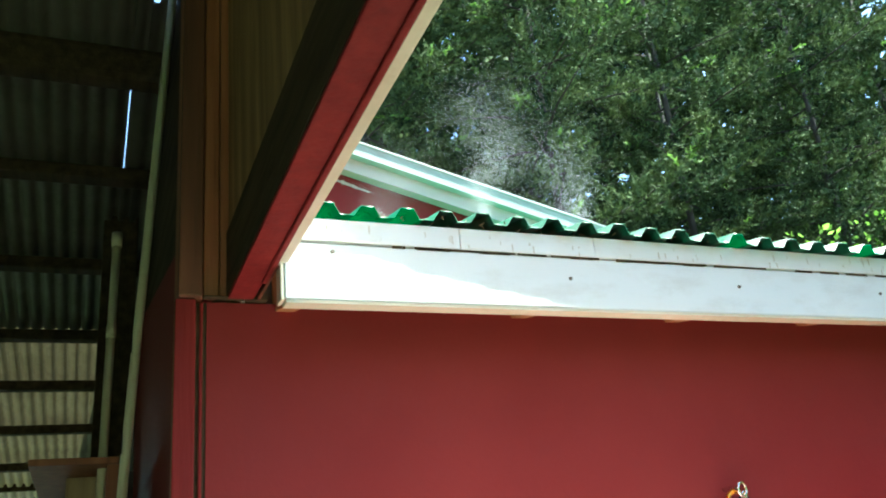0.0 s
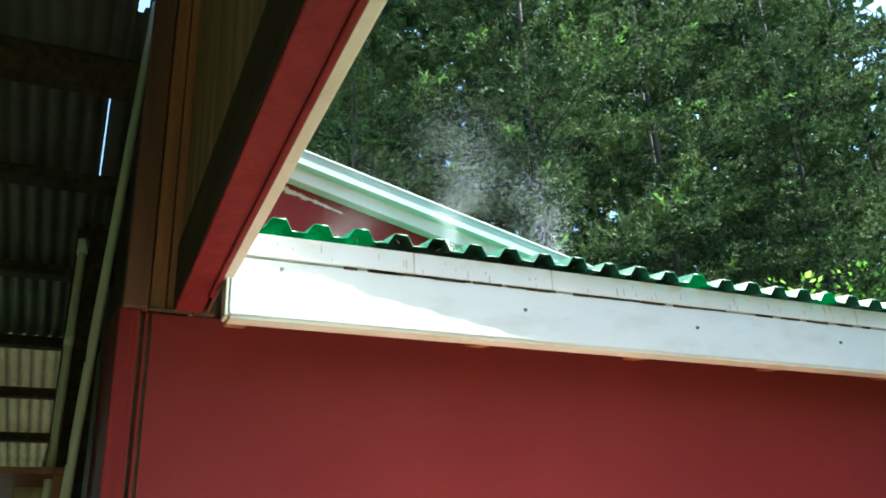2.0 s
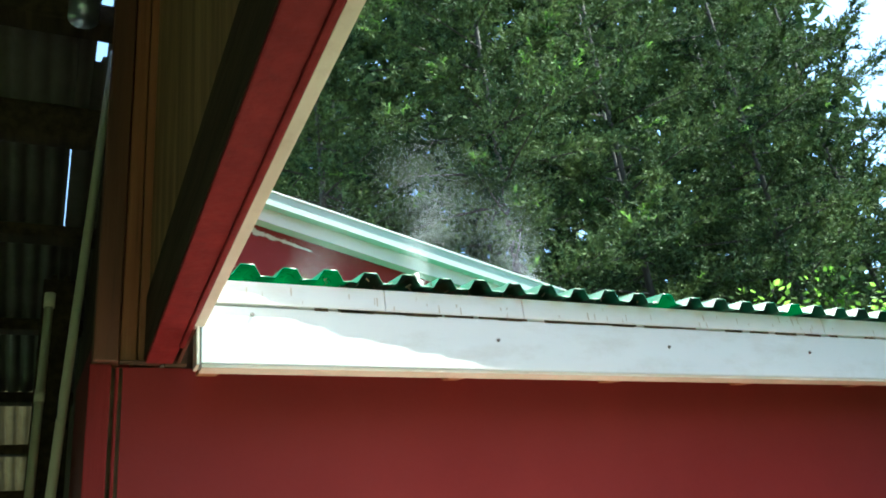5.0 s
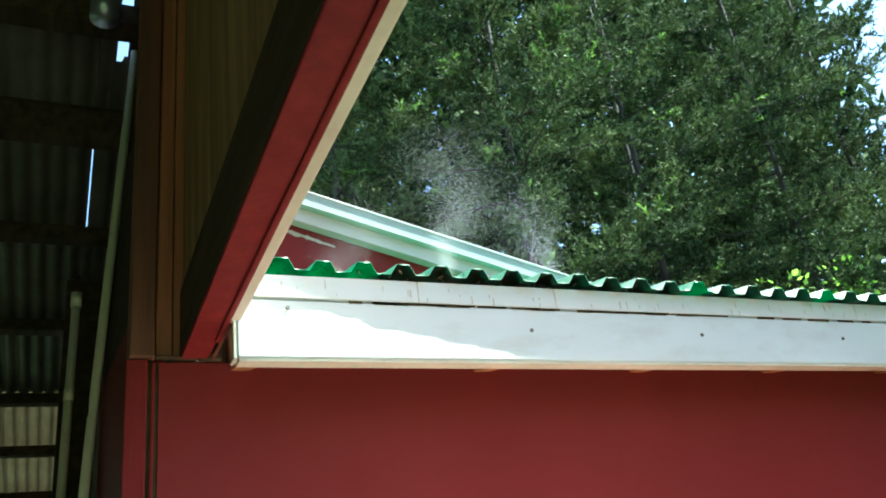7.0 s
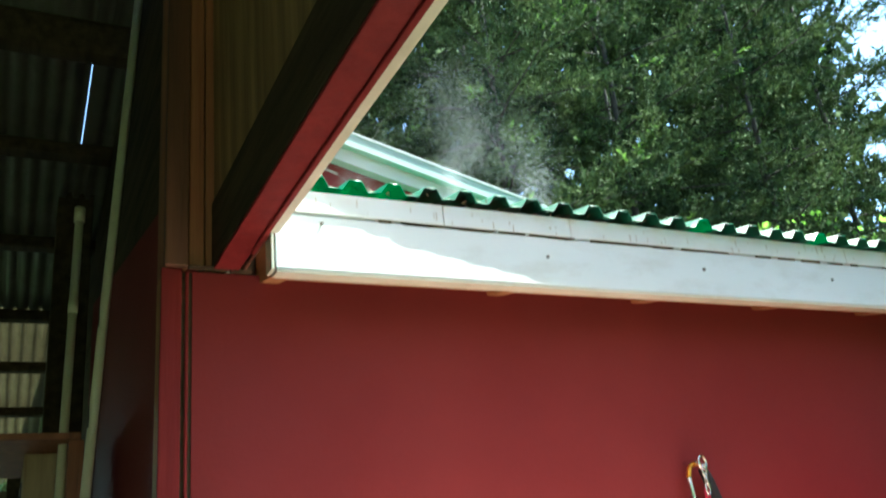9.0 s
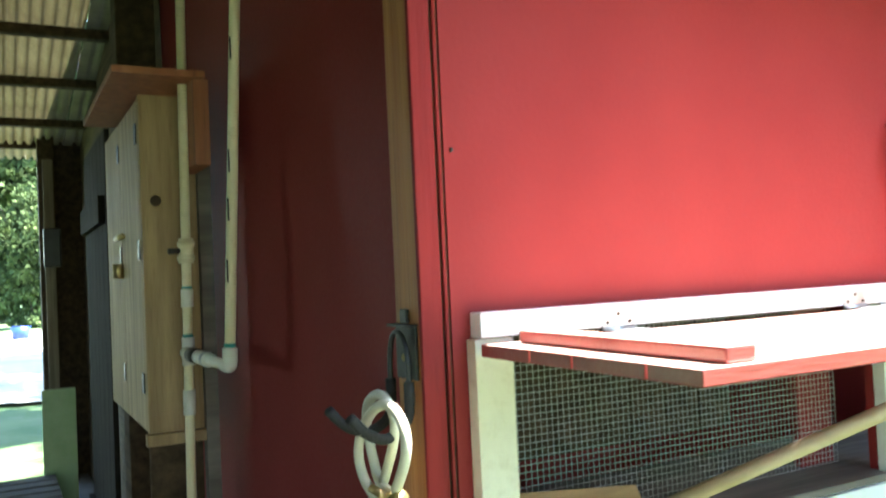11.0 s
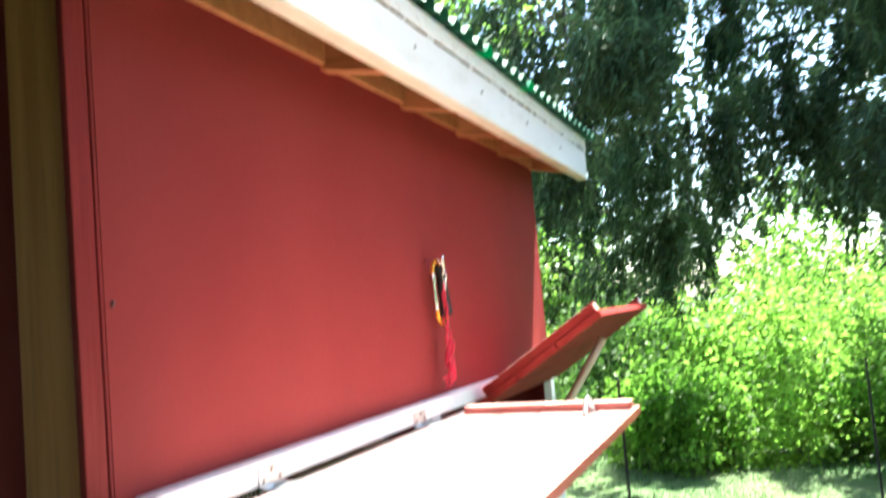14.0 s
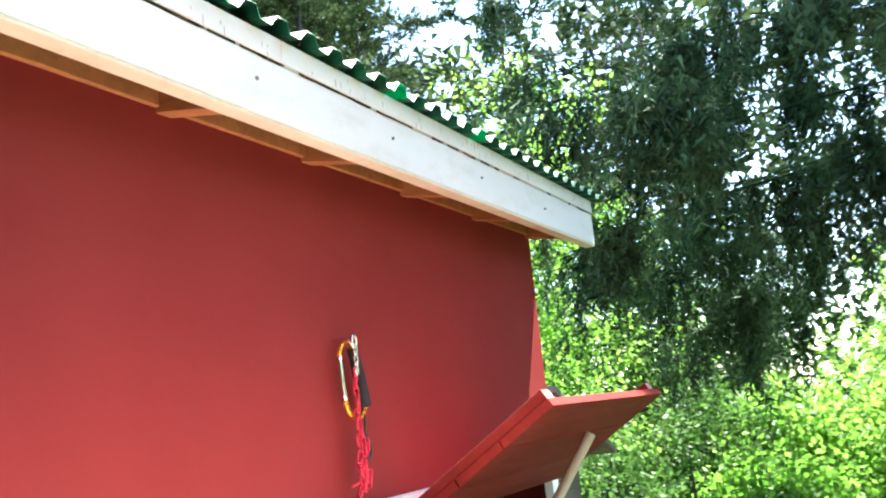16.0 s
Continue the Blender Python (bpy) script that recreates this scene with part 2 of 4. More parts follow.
def tube_bm(bm, pts, r, seg=10, closed=False, r_end=None):
    """A round tube along points."""
    pts = [Vector(p) for p in pts]
    n = len(pts)
    rings = []
    up = Vector((0.13, 0.31, 0.94)).normalized()
    for i, p in enumerate(pts):
        a = pts[(i - 1) % n] if (i > 0 or closed) else p
        b = pts[(i + 1) % n] if (i < n - 1 or closed) else p
        d = (b - a).normalized()
        side = d.cross(up)
        if side.length < 1e-3:
            side = d.cross(Vector((1, 0, 0)))
        side.normalize()
        top = side.cross(d)
        rad = r if r_end is None else r + (r_end - r) * i / max(n - 1, 1)
        rings.append([bm.verts.new(p + rad * (math.cos(k * 2 * math.pi / seg) * side + math.sin(k * 2 * math.pi / seg) * top)) for k in range(seg)])
    for i in range(n if closed else n - 1):
        r0, r1 = rings[i], rings[(i + 1) % n]
        for k in range(seg):
            bm.faces.new((r0[k], r0[(k + 1) % seg], r1[(k + 1) % seg], r1[k]))
    if not closed:
        bm.faces.new(rings[0][::-1])
        bm.faces.new(rings[-1])


def tube(name, pts, r, material, parent=None, label="", seg=10, closed=False, r_end=None):
    bm = bmesh.new()
    tube_bm(bm, pts, r, seg, closed, r_end)
    return part(name, bm, material, parent, label, smooth=True)


def smooth_path(pts, n=8):
    """Catmull-Rom through the points."""
    pts = [Vector(p) for p in pts]
    q = [2 * pts[0] - pts[1]] + pts + [2 * pts[-1] - pts[-2]]
    out = []
    for i in range(1, len(q) - 2):
        for k in range(n):
            t = k / n
            a, b, c, d = q[i - 1], q[i], q[i + 1], q[i + 2]
            out.append(0.5 * (2 * b + (c - a) * t + (2 * a - 5 * b + 4 * c - d) * t * t + (3 * b - a - 3 * c + d) * t ** 3))
    out.append(pts[-1])
    return out


def mesh_np(name, verts, faces, material, parent=None, label=""):
    """A mesh from numpy arrays: verts (n,3), faces (m,k) of one size k."""
    me = bpy.data.meshes.new(name)
    m, k = faces.shape
    me.vertices.add(len(verts))
    me.vertices.foreach_set("co", verts.astype(np.float32).ravel())
    me.loops.add(m * k)
    me.loops.foreach_set("vertex_index", faces.astype(np.int32).ravel())
    me.polygons.add(m)
    me.polygons.foreach_set("loop_start", np.arange(0, m * k, k, dtype=np.int32))
    me.polygons.foreach_set("loop_total", np.full(m, k, dtype=np.int32))
    me.update(calc_edges=True)
    me.materials.append(material)
    ob = new(name, me)
    if parent is not None:
        ob.parent = parent
    if label:
        tagged(ob, label)
    return ob


# ---- ground ----
GZ = -0.1


def make_ground():
    n = 120
    u = np.linspace(-1, 1, n)
    ax = np.sign(u) * (np.abs(u) ** 3) * 400
    X, Y = np.meshgrid(ax, ax)
    Z = GZ + 0.03 * np.sin(X * 1.3) * np.cos(Y * 1.1) - 0.02 * np.clip(X - 3, 0, 40)
    v = np.stack([X, Y, Z], -1).reshape(-1, 3)
    i = np.arange(n - 1)[:, None] * n + np.arange(n - 1)[None]
    f = np.stack([i, i + 1, i + n + 1, i + n], -1).reshape(-1, 4)
    return tagged(mesh_np("ground", v, f, SOIL), "worn turf and bare soil around the coop", "ground", kind="structure")


make_ground()

# ---- coop: walls ----
WX = 2.32          # right end of the front wall
ROOF_K = 0.20      # roof slope, rising away from the eave


def roof_z(y):
    return 2.275 + ROOF_K * (y + 0.2)


def wall_front():
    bm = bmesh.new()
    T = 0.018
    cuboid(bm, 0.006, 0.2, 0, T, 1.37, 2.155)
    cuboid(bm, 0.2, WX, 0, T, 1.37, 2.30)
    cuboid(bm, 0.006, 0.10, 0, T, 0.98, 1.37)
    cuboid(bm, 1.03, 1.10, 0, T, 0.98, 1.37)
    cuboid(bm, 2.22, WX, 0, T, 0.98, 1.37)
    cuboid(bm, 0.0, WX, 0, T, GZ, 0.98)
    return tagged(part("wall_front", bm, RED), "smooth red painted plywood coop wall with two hatch openings", "wall", kind="structure")


def wall_side():
    bm = bmesh.new()
    prof = [(0.018, GZ), (2.4, GZ), (2.4, roof_z(2.4) + 0.06), (0.018, roof_z(0.018) + 0.06)]
    lo = [bm.verts.new((0.0, y, z)) for y, z in prof]
    hi = [bm.verts.new((0.018, y, z)) for y, z in prof]
    bm.faces.new(lo)
    bm.faces.new(hi[::-1])
    for k in range(4):
        bm.faces.new((lo[k], lo[(k + 1) % 4], hi[(k + 1) % 4], hi[k]))
    return tagged(part("wall_side", bm, RED), "red painted plywood side wall in the barn's shade", "wall", kind="structure")


wall_front()
wall_side()
b = bmesh.new()
cuboid(b, WX - 0.018, WX, 0.02, 2.4, GZ, 2.32)
tagged(part("wall_end", b, RED), "red painted plywood end wall of the coop", "wall", kind="structure")
b = bmesh.new()
cuboid(b, 0.02, WX - 0.02, 2.38, 2.4, GZ, 2.6)
tagged(part("wall_back", b, RED), "red painted plywood back wall of the coop", "wall", kind="structure")

# corner trim on the front wall: flat batten and a grooved strip
trim = thing("corner_trim", "red painted rough-sawn corner boards on the coop", "trim", kind="structure")
board("batten", -0.052, -0.0145, -0.010, 0.0015, GZ, 2.158, RED_TRIM, trim)
board("grooved_strip", -0.0075, -0.0010, -0.006, 0.0015, GZ, 2.155, RED_TRIM, trim)
# dark backing puts the groove's shade into the colour
board("backing", -0.0145, 0.0055, 0.0040, 0.0140, GZ, 2.155, DARKWOOD, trim, "dark board painting the groove shadow behind the strips", bevel=0)
st = thing("corner_stud", "bare brown two-by-four nailed beside the corner trim", "post", kind="structure")
board("stud", -0.045, -0.015, 0.002, 0.098, GZ, 2.16, STUD, st)
board("upper_stud", -0.045, -0.002, 0.002, 0.098, 2.162, 3.9, STAIN, st)

# ---- eave: fascia, rafters, corrugated roof ----
fascia = thing("fascia", "white painted eave board with rust-stained seam", "fascia", kind="structure")
bm = bmesh.new()
cuboid(bm, 0.112, 2.43, -0.200, -0.162, 2.098, 2.205, 0.003)
part("lower_board", bm, WHITE, fascia)
for x0, x1 in ((0.112, 0.452), (0.4535, 0.756), (0.7575, 1.62), (1.6215, 2.43)):
    board("flashing_strip", x0, x1, -0.2045, -0.165, 2.2085, 2.252, WHITE, fascia, bevel=0.002)
board("lower_edge", 0.114, 2.428, -0.198, -0.164, 2.0915, 2.0975, CREAM, fascia, "cream painted underside of the eave board", bevel=0.001)
board("end_cap", 0.105, 0.1115, -0.198, -0.160, 2.096, 2.24, CREAM, fascia, "cream painted end of the eave board", bevel=0.002)
for x, z in ((0.20, 2.19), (0.69, 2.16), (1.12, 2.16), (1.55, 2.16), (1.98, 2.15)):
    bm = bmesh.new()
    bmesh.ops.create_cone(bm, cap_ends=True, segments=8, radius1=0.004, radius2=0.003, depth=0.004, matrix=Matrix.Translation((x, -0.2015, z)) @ Matrix.Rotation(radians(90), 4, "X"))
    part("screw", bm, GREYWOOD, fascia)

rng = random.Random(12)
bm = bmesh.new()
for k in range(46):
    x = rng.uniform(0.3, 2.4)
    cuboid(bm, x, x + rng.uniform(0.01, 0.07), -0.2012, -0.2002, 2.2052 - rng.uniform(0.0005, 0.003), 2.2082)
part("seam_stain", bm, DARKWOOD, fascia, "brown grime along the seam")["kind"] = "stuff"
bm = bmesh.new()
for k in range(60):
    x, z = rng.uniform(0.15, 2.4), rng.uniform(2.215, 2.25)
    h = rng.uniform(0.003, 0.018)
    cuboid(bm, x, x + rng.uniform(0.0008, 0.0025), -0.2052, -0.2047, z - h, z)
part("rust_streak", bm, RUST, fascia, "thin rusty drip streaks")["kind"] = "stuff"
bm = bmesh.new()
for k in range(120):
    x = rng.uniform(0.14, 2.4)
    m = Matrix.Translation((x, -0.2 + rng.uniform(-0.012, 0.05), 2.2645 + rng.uniform(0, 0.004))) @ Euler((rng.uniform(-1, 1), rng.uniform(-1, 1), rng.uniform(0, 6))).to_matrix().to_4x4()
    cuboid(bm, -0.006, 0.006, -0.001, 0.001, -0.0008, 0.0008, m=m)
tagged(part("leaf_litter", bm, PLANK), "dry brown needles caught along the roof edge", "leaf litter", kind="stuff")

for k in range(6):
    x = 0.262 + 0.409 * k if k else 0.155
    r = thing("rafter", "cedar-coloured rafter tail under the coop eave", "rafter", "rafters of the coop eave")
    bm = bmesh.new()
    vs = cuboid(bm, x - 0.019, x + 0.019, -0.161, 1.4, 0, 0.085, 0.002)
    for v in bm.verts:
        v.co.z += 2.108 + ROOF_K * (v.co.y + 0.161)
    part("beam", bm, CEDAR, r)
    if k < 5:
        x2 = 0.262 + 0.409 * (k + 1)
        board("blocking", x + 0.0195, x2 - 0.0195, -0.014, -0.002, 2.148, 2.225, CEDAR, r, "reddish blocking board between rafters")

roof = thing("coop_roof", "green corrugated plastic roofing sheets on the coop", "roof", kind="structure")


def roof_sheet(x0, n, over0, over1, lift, mat=None):
    """Trapezoid-ribbed sheet of n ribs, its eave edge standing out from over0 to over1."""
    P = 0.0772
    prof = []
    for k in range(n):
        b0 = x0 + k * P
        prof += [(b0, 0), (b0 + 0.018, 0), (b0 + 0.031, 0.020), (b0 + 0.056, 0.020), (b0 + 0.068, 0)]
    prof.append((x0 + n * P + 0.02, 0))
    span = prof[-1][0] - x0
    v, f = [], []
    ys = [None, 0.1, 0.5, 0.96]
    for j, y in enumerate(ys):
        for t in (0.0, 0.0014):
            for x, h in prof:
                o = over0 + (over1 - over0) * (x - x0) / span
                yy = -0.205 - o - ROOF_K * h if y is None else y
                wob = 0.0012 * math.sin(x * 41) if y is None else 0
                v.append((x, yy, roof_z(yy) - 0.012 - 0.008 * min(x - 0.14, 1.1) + h + t + lift + wob))
    m = len(prof)
    for j in range(len(ys) - 1):
        for t in range(2):
            for k in range(m - 1):
                a = (j * 2 + t) * m + k
                f.append((a, a + 1, a + 2 * m + 1, a + 2 * m))
    for k in range(m - 1):
        f.append((k, k + 1, m + k + 1, m + k))
    return mesh_np("roof_sheet", np.array(v), np.array(f), mat or GREEN_ROOF, roof)


roof_sheet(0.146, 3, 0.003, 0.012, 0.0, GREEN_BRIGHT)
roof_sheet(0.3776, 6, 0.0125, 0.026, 0.0016)
roof_sheet(0.8408, 3, 0.026, 0.028, 0.0)
roof_sheet(1.0724, 1, 0.028, 0.029, 0.0016, GREEN_BRIGHT)
roof_sheet(1.1496, 4, 0.029, 0.031, 0.0)
roof_sheet(1.4584, 1, 0.031, 0.032, 0.0016, GREEN_BRIGHT)
roof_sheet(1.5356, 8, 0.032, 0.035, 0.0)
roof_sheet(2.1532, 4, 0.034, 0.036, 0.0016)

# ---- taller shed gable behind the coop roof ----
gable = thing("shed_gable", "red gable wall with pale rake board and mint metal edge", "gable", kind="structure")


def rake_z(x):
    return 3.082 - 0.263 * (x - 0.565)


def sloped(name, x0, x1, y0, y1, dz0, dz1, material, parent, label="", base=None):
    bm = bmesh.new()
    cuboid(bm, x0, x1, y0, y1, 0, 1)
    for v in bm.verts:
        top = rake_z(v.co.x)
        v.co.z = (top + dz1) if v.co.z > 0.5 else (base if base is not None else top + dz0)
    return part(name, bm, material, parent, label)


sloped("gable_wall", 0.2, 2.6, 0.97, 0.99, 0, -0.03, RED, gable, base=2.0)
sloped("rake_board", 0.2, 2.6, 0.925, 0.965, -0.104, -0.052, PALE_BOARD, gable, "pale painted rake board")
sloped("metal_edge", 0.2, 2.6, 0.895, 0.975, -0.051, 0.0, MINT, gable, "mint green metal roof edge")
# white cap edge paints the bright highlight along the roof's top line
sloped("metal_cap", 0.2, 2.6, 0.89, 2.6, 0.001, 0.006, WHITE, gable, "metal roofing with its edge highlight painted white")
bm = bmesh.new()
rng = random.Random(5)
for k in range(26):
    x = 0.44 + 0.24 * k / 26
    z = rake_z(x) - 0.127 - 0.010 * k / 26
    h = (0.014 if k < 12 else 0.010) * rng.uniform(0.5, 1.2) * (1 - 0.5 * k / 26)
    cuboid(bm, x, x + 0.0115, 0.9675, 0.9695, z - h, z + h * rng.uniform(0.3, 0.9))
part("peeled_patch", bm, PALE_PAINT, gable, "pale peeled streak in the red paint")

# sprinkler on the roof
sp = thing("roof_sprinkler", "white plastic misting nozzle standing on the green roof", "sprinkler")
z0 = roof_z(0.35) - 0.01
tube("riser", [(0.785, 0.35, z0), (0.785, 0.35, 2.535)], 0.0105, PVC_WHITE, sp)
tube("collar", [(0.785, 0.35, 2.515), (0.785, 0.35, 2.535)], 0.015, PVC_WHITE, sp)
tube("nozzle", [(0.785, 0.35, 2.535), (0.785, 0.35, 2.56)], 0.010, PVC_WHITE, sp, r_end=0.006)

# ---- barn header over the opening, above the camera ----
hd = thing("barn_header", "barn side header: plywood panel over dark board, red underside, cream outer trim", "beam", kind="structure")
board("plywood_panel", 0.046, 0.060, -4.5, -0.004, 2.228, 3.9, PLY, hd, "brown plywood with vertical grain")
board("dark_board", 0.0415, 0.0455, -4.5, -0.004, 2.1645, 2.300, DARKWOOD, hd, "dark strip under the plywood")
board("beam", 0.0465, 0.0755, -4.5, -0.0045, 2.164, 2.224, DARKWOOD, hd)
board("red_soffit", 0.0420, 0.0915, -4.5, -0.020, 2.156, 2.163, RED_TRIM, hd, "red painted underside")
board("groove_strip", 0.0865, 0.0965, -4.5, -0.120, 2.151, 2.1555, RED_TRIM, hd)
board("cream_trim", 0.0970, 0.116, -4.5, -0.212, 2.158, 2.30, CREAM, hd, "cream painted outer trim board")
siding = board("outer_siding", 0.061, 0.0915, -4.5, -0.212, 2.225, 3.9, RED, hd)
for v in siding.data.vertices:
    if v.co.z > 3:
        v.co.z = 3.79 - 0.17 * v.co.y
# from here to corner_filler: pieces added to block sun and sky leaks
board("upper_siding", 0.061, 0.124, -0.2115, 0.9, 2.42, 3.9, RED, hd)
board("eave_block", 0.0970, 0.1045, -0.200, -0.0200, 2.1570, 2.2255, OLDSTAIN, hd)
board("wall_plate", 0.0190, 0.1340, 0.0185, 0.0600, 2.080, 2.300, DARKWOOD, hd)
board("end_block", -0.0030, 0.0755, -0.0195, -0.0005, 2.1590, 2.1635, DARKWOOD, hd)
board("lower_filler", 0.0757, 0.1180, -0.0195, -0.0005, 2.1565, 2.2245, DARKWOOD, hd)
board("corner_filler", 0.061, 0.104, -0.2, -0.004, 2.226, 2.42, DARKWOOD, hd)
for x0, x1 in ((-0.001, 0.028), (0.0300, 0.075)):
    board("vertical_board", x0, x1, -0.003, 0.03, 2.166, 3.9, STAIN, hd, "reddish stained vertical board")

# ---- hatch openings: white frame ----
fr = thing("hatch_frame", "white painted timber frame round the two hatch openings", "window frame", kind="structure")
board("top_rail", 0.038, 2.25, -0.036, -0.001, 1.362, 1.402, WHITE, fr)
board("side_rail", 0.030, 0.100, -0.030, -0.001, 0.86, 1.3605, CREAM, fr, "cream side board with chipped edge")
board("mid_post", 1.030, 1.085, -0.030, -0.001, 1.0, 1.3605, WHITE, fr)
board("end_post", 2.205, 2.255, -0.030, -0.001, 1.0, 1.3605, WHITE, fr)
board("bottom_rail", 0.1005, 2.255, -0.034, -0.001, 0.86, 0.985, WHITE, fr)
board("sill", 0.1005, 2.2, -0.03, 0.34, 0.987, 1.003, GREYWOOD, fr, "grey weathered sill plank")

# ---- hatch lids ----
def lid(name, x0, x1, pitch, depth, label, seams, mat):
    """A boarded lid hinged on the top rail: boards along x, battens on top, hinges."""
    t = thing(name, label, "hatch lid", "hatch lids of the coop")
    M = Matrix.Translation((0, -0.046, 1.345)) @ Matrix.Rotation(radians(-pitch), 4, "X")
    edges = [0.0] + seams + [depth]
    for a, c in zip(edges[:-1], edges[1:]):
        board("lid_board", x0, x1, -c + 0.0016, -a - 0.0016, -0.010, 0.010, mat, t, m=M, bevel=0.002)
    ends = ((x0 + 0.048, x0 + 0.095), (x1 - 0.075, x1 - 0.028)) if pitch < 10 else ((x0 + 0.006, x0 + 0.050), (x1 - 0.085, x1 - 0.040))
    for xa, xb in ends:
        board("batten", xa, xb, -depth + (0.012 if pitch < 10 else 0.004), -0.035, 0.0105, 0.030 if pitch < 10 else 0.036, mat, t, m=M, bevel=0.004)
    # up-facing faces and steep batten ends carry the painted sun glare
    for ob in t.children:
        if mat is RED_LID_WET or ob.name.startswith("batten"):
            ob.data.materials.append(LID_GLARE)
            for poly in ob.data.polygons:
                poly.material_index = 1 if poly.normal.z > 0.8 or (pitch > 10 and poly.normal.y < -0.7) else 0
    for hx in (x0 + 0.28, x1 - 0.25):
        h = board("hinge", hx - 0.035, hx + 0.035, -0.03, 0.004, 0.0105, 0.0135, STEEL, t, m=M, bevel=0.001)
        board("hinge_leaf", hx - 0.035, hx + 0.035, -0.039, -0.0362, 1.362, 1.392, STEEL, h, bevel=0.001)
        for sx, sz in ((-0.024, 1.37), (0.0, 1.384), (0.024, 1.37)):
            tube("screw", [(hx + sx, -0.0392, sz), (hx + sx, -0.0402, sz)], 0.0035, DARKWOOD, h, seg=8)
        tube("hinge_pin", [(hx - 0.035, -0.041, 1.3585), (hx + 0.035, -0.041, 1.3585)], 0.005, STEEL, h)
    hx = x1 - 0.13
    arch = [M @ Vector((hx - 0.05 + 0.1 * k / 10, -depth + 0.10, 0.012 + 0.034 * math.sin(math.pi * k / 10))) for k in range(11)]
    tube("pull_handle", arch, 0.006, STEEL, t, "steel pull handle")
    return t


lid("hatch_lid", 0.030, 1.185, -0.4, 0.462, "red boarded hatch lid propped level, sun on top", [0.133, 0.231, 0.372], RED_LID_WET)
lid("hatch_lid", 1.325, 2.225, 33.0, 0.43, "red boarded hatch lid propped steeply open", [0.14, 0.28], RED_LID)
tube("prop_stick", [(0.42, 0.02, 1.015), (0.97, -0.42, 1.325)], 0.0145, DOWEL, thing("lid_prop", "pale round wooden stick propping up the level lid", "prop stick", "lid props"))
tube("prop_stick", [(1.72, -0.01, 1.012), (1.812, -0.315, 1.487)], 0.0135, DOWEL, thing("lid_prop", "pale wooden stick propping up the steep lid", "prop stick", "lid props"))

# ---- conifers and broadleaf bushes ----
def leaf_quads(base, direction, length, width, rng):
    """Rhombic leaves: arrays of base points, unit directions, lengths and widths. Returns verts and faces."""
    n = len(base)
    r = rng.normal(size=(n, 3))
    side = np.cross(direction, r)
    side /= np.linalg.norm(side, axis=1, keepdims=True) + 1e-9
    L, W = length[:, None], width[:, None]
    v = np.stack([base, base + direction * L * 0.45 + side * W, base + direction * L, base + direction * L * 0.45 - side * W], 1)
    f = np.arange(4 * n).reshape(n, 4)
    return v.reshape(-1, 3), f


def unit(a):
    return a / (np.linalg.norm(a, axis=-1, keepdims=True) + 1e-9)


def needle_tris(base, direction, length, width, rng):
    """Flat pointed needles: arrays of base points, unit directions, lengths and half widths."""
    n = len(base)
    side = unit(np.cross(direction, rng.normal(size=(n, 3))))
    L, W = length[:, None], width[:, None]
    v = np.stack([base - side * W, base + side * W, base + direction * L], 1)
    return v.reshape(-1, 3), np.arange(3 * n).reshape(n, 3)


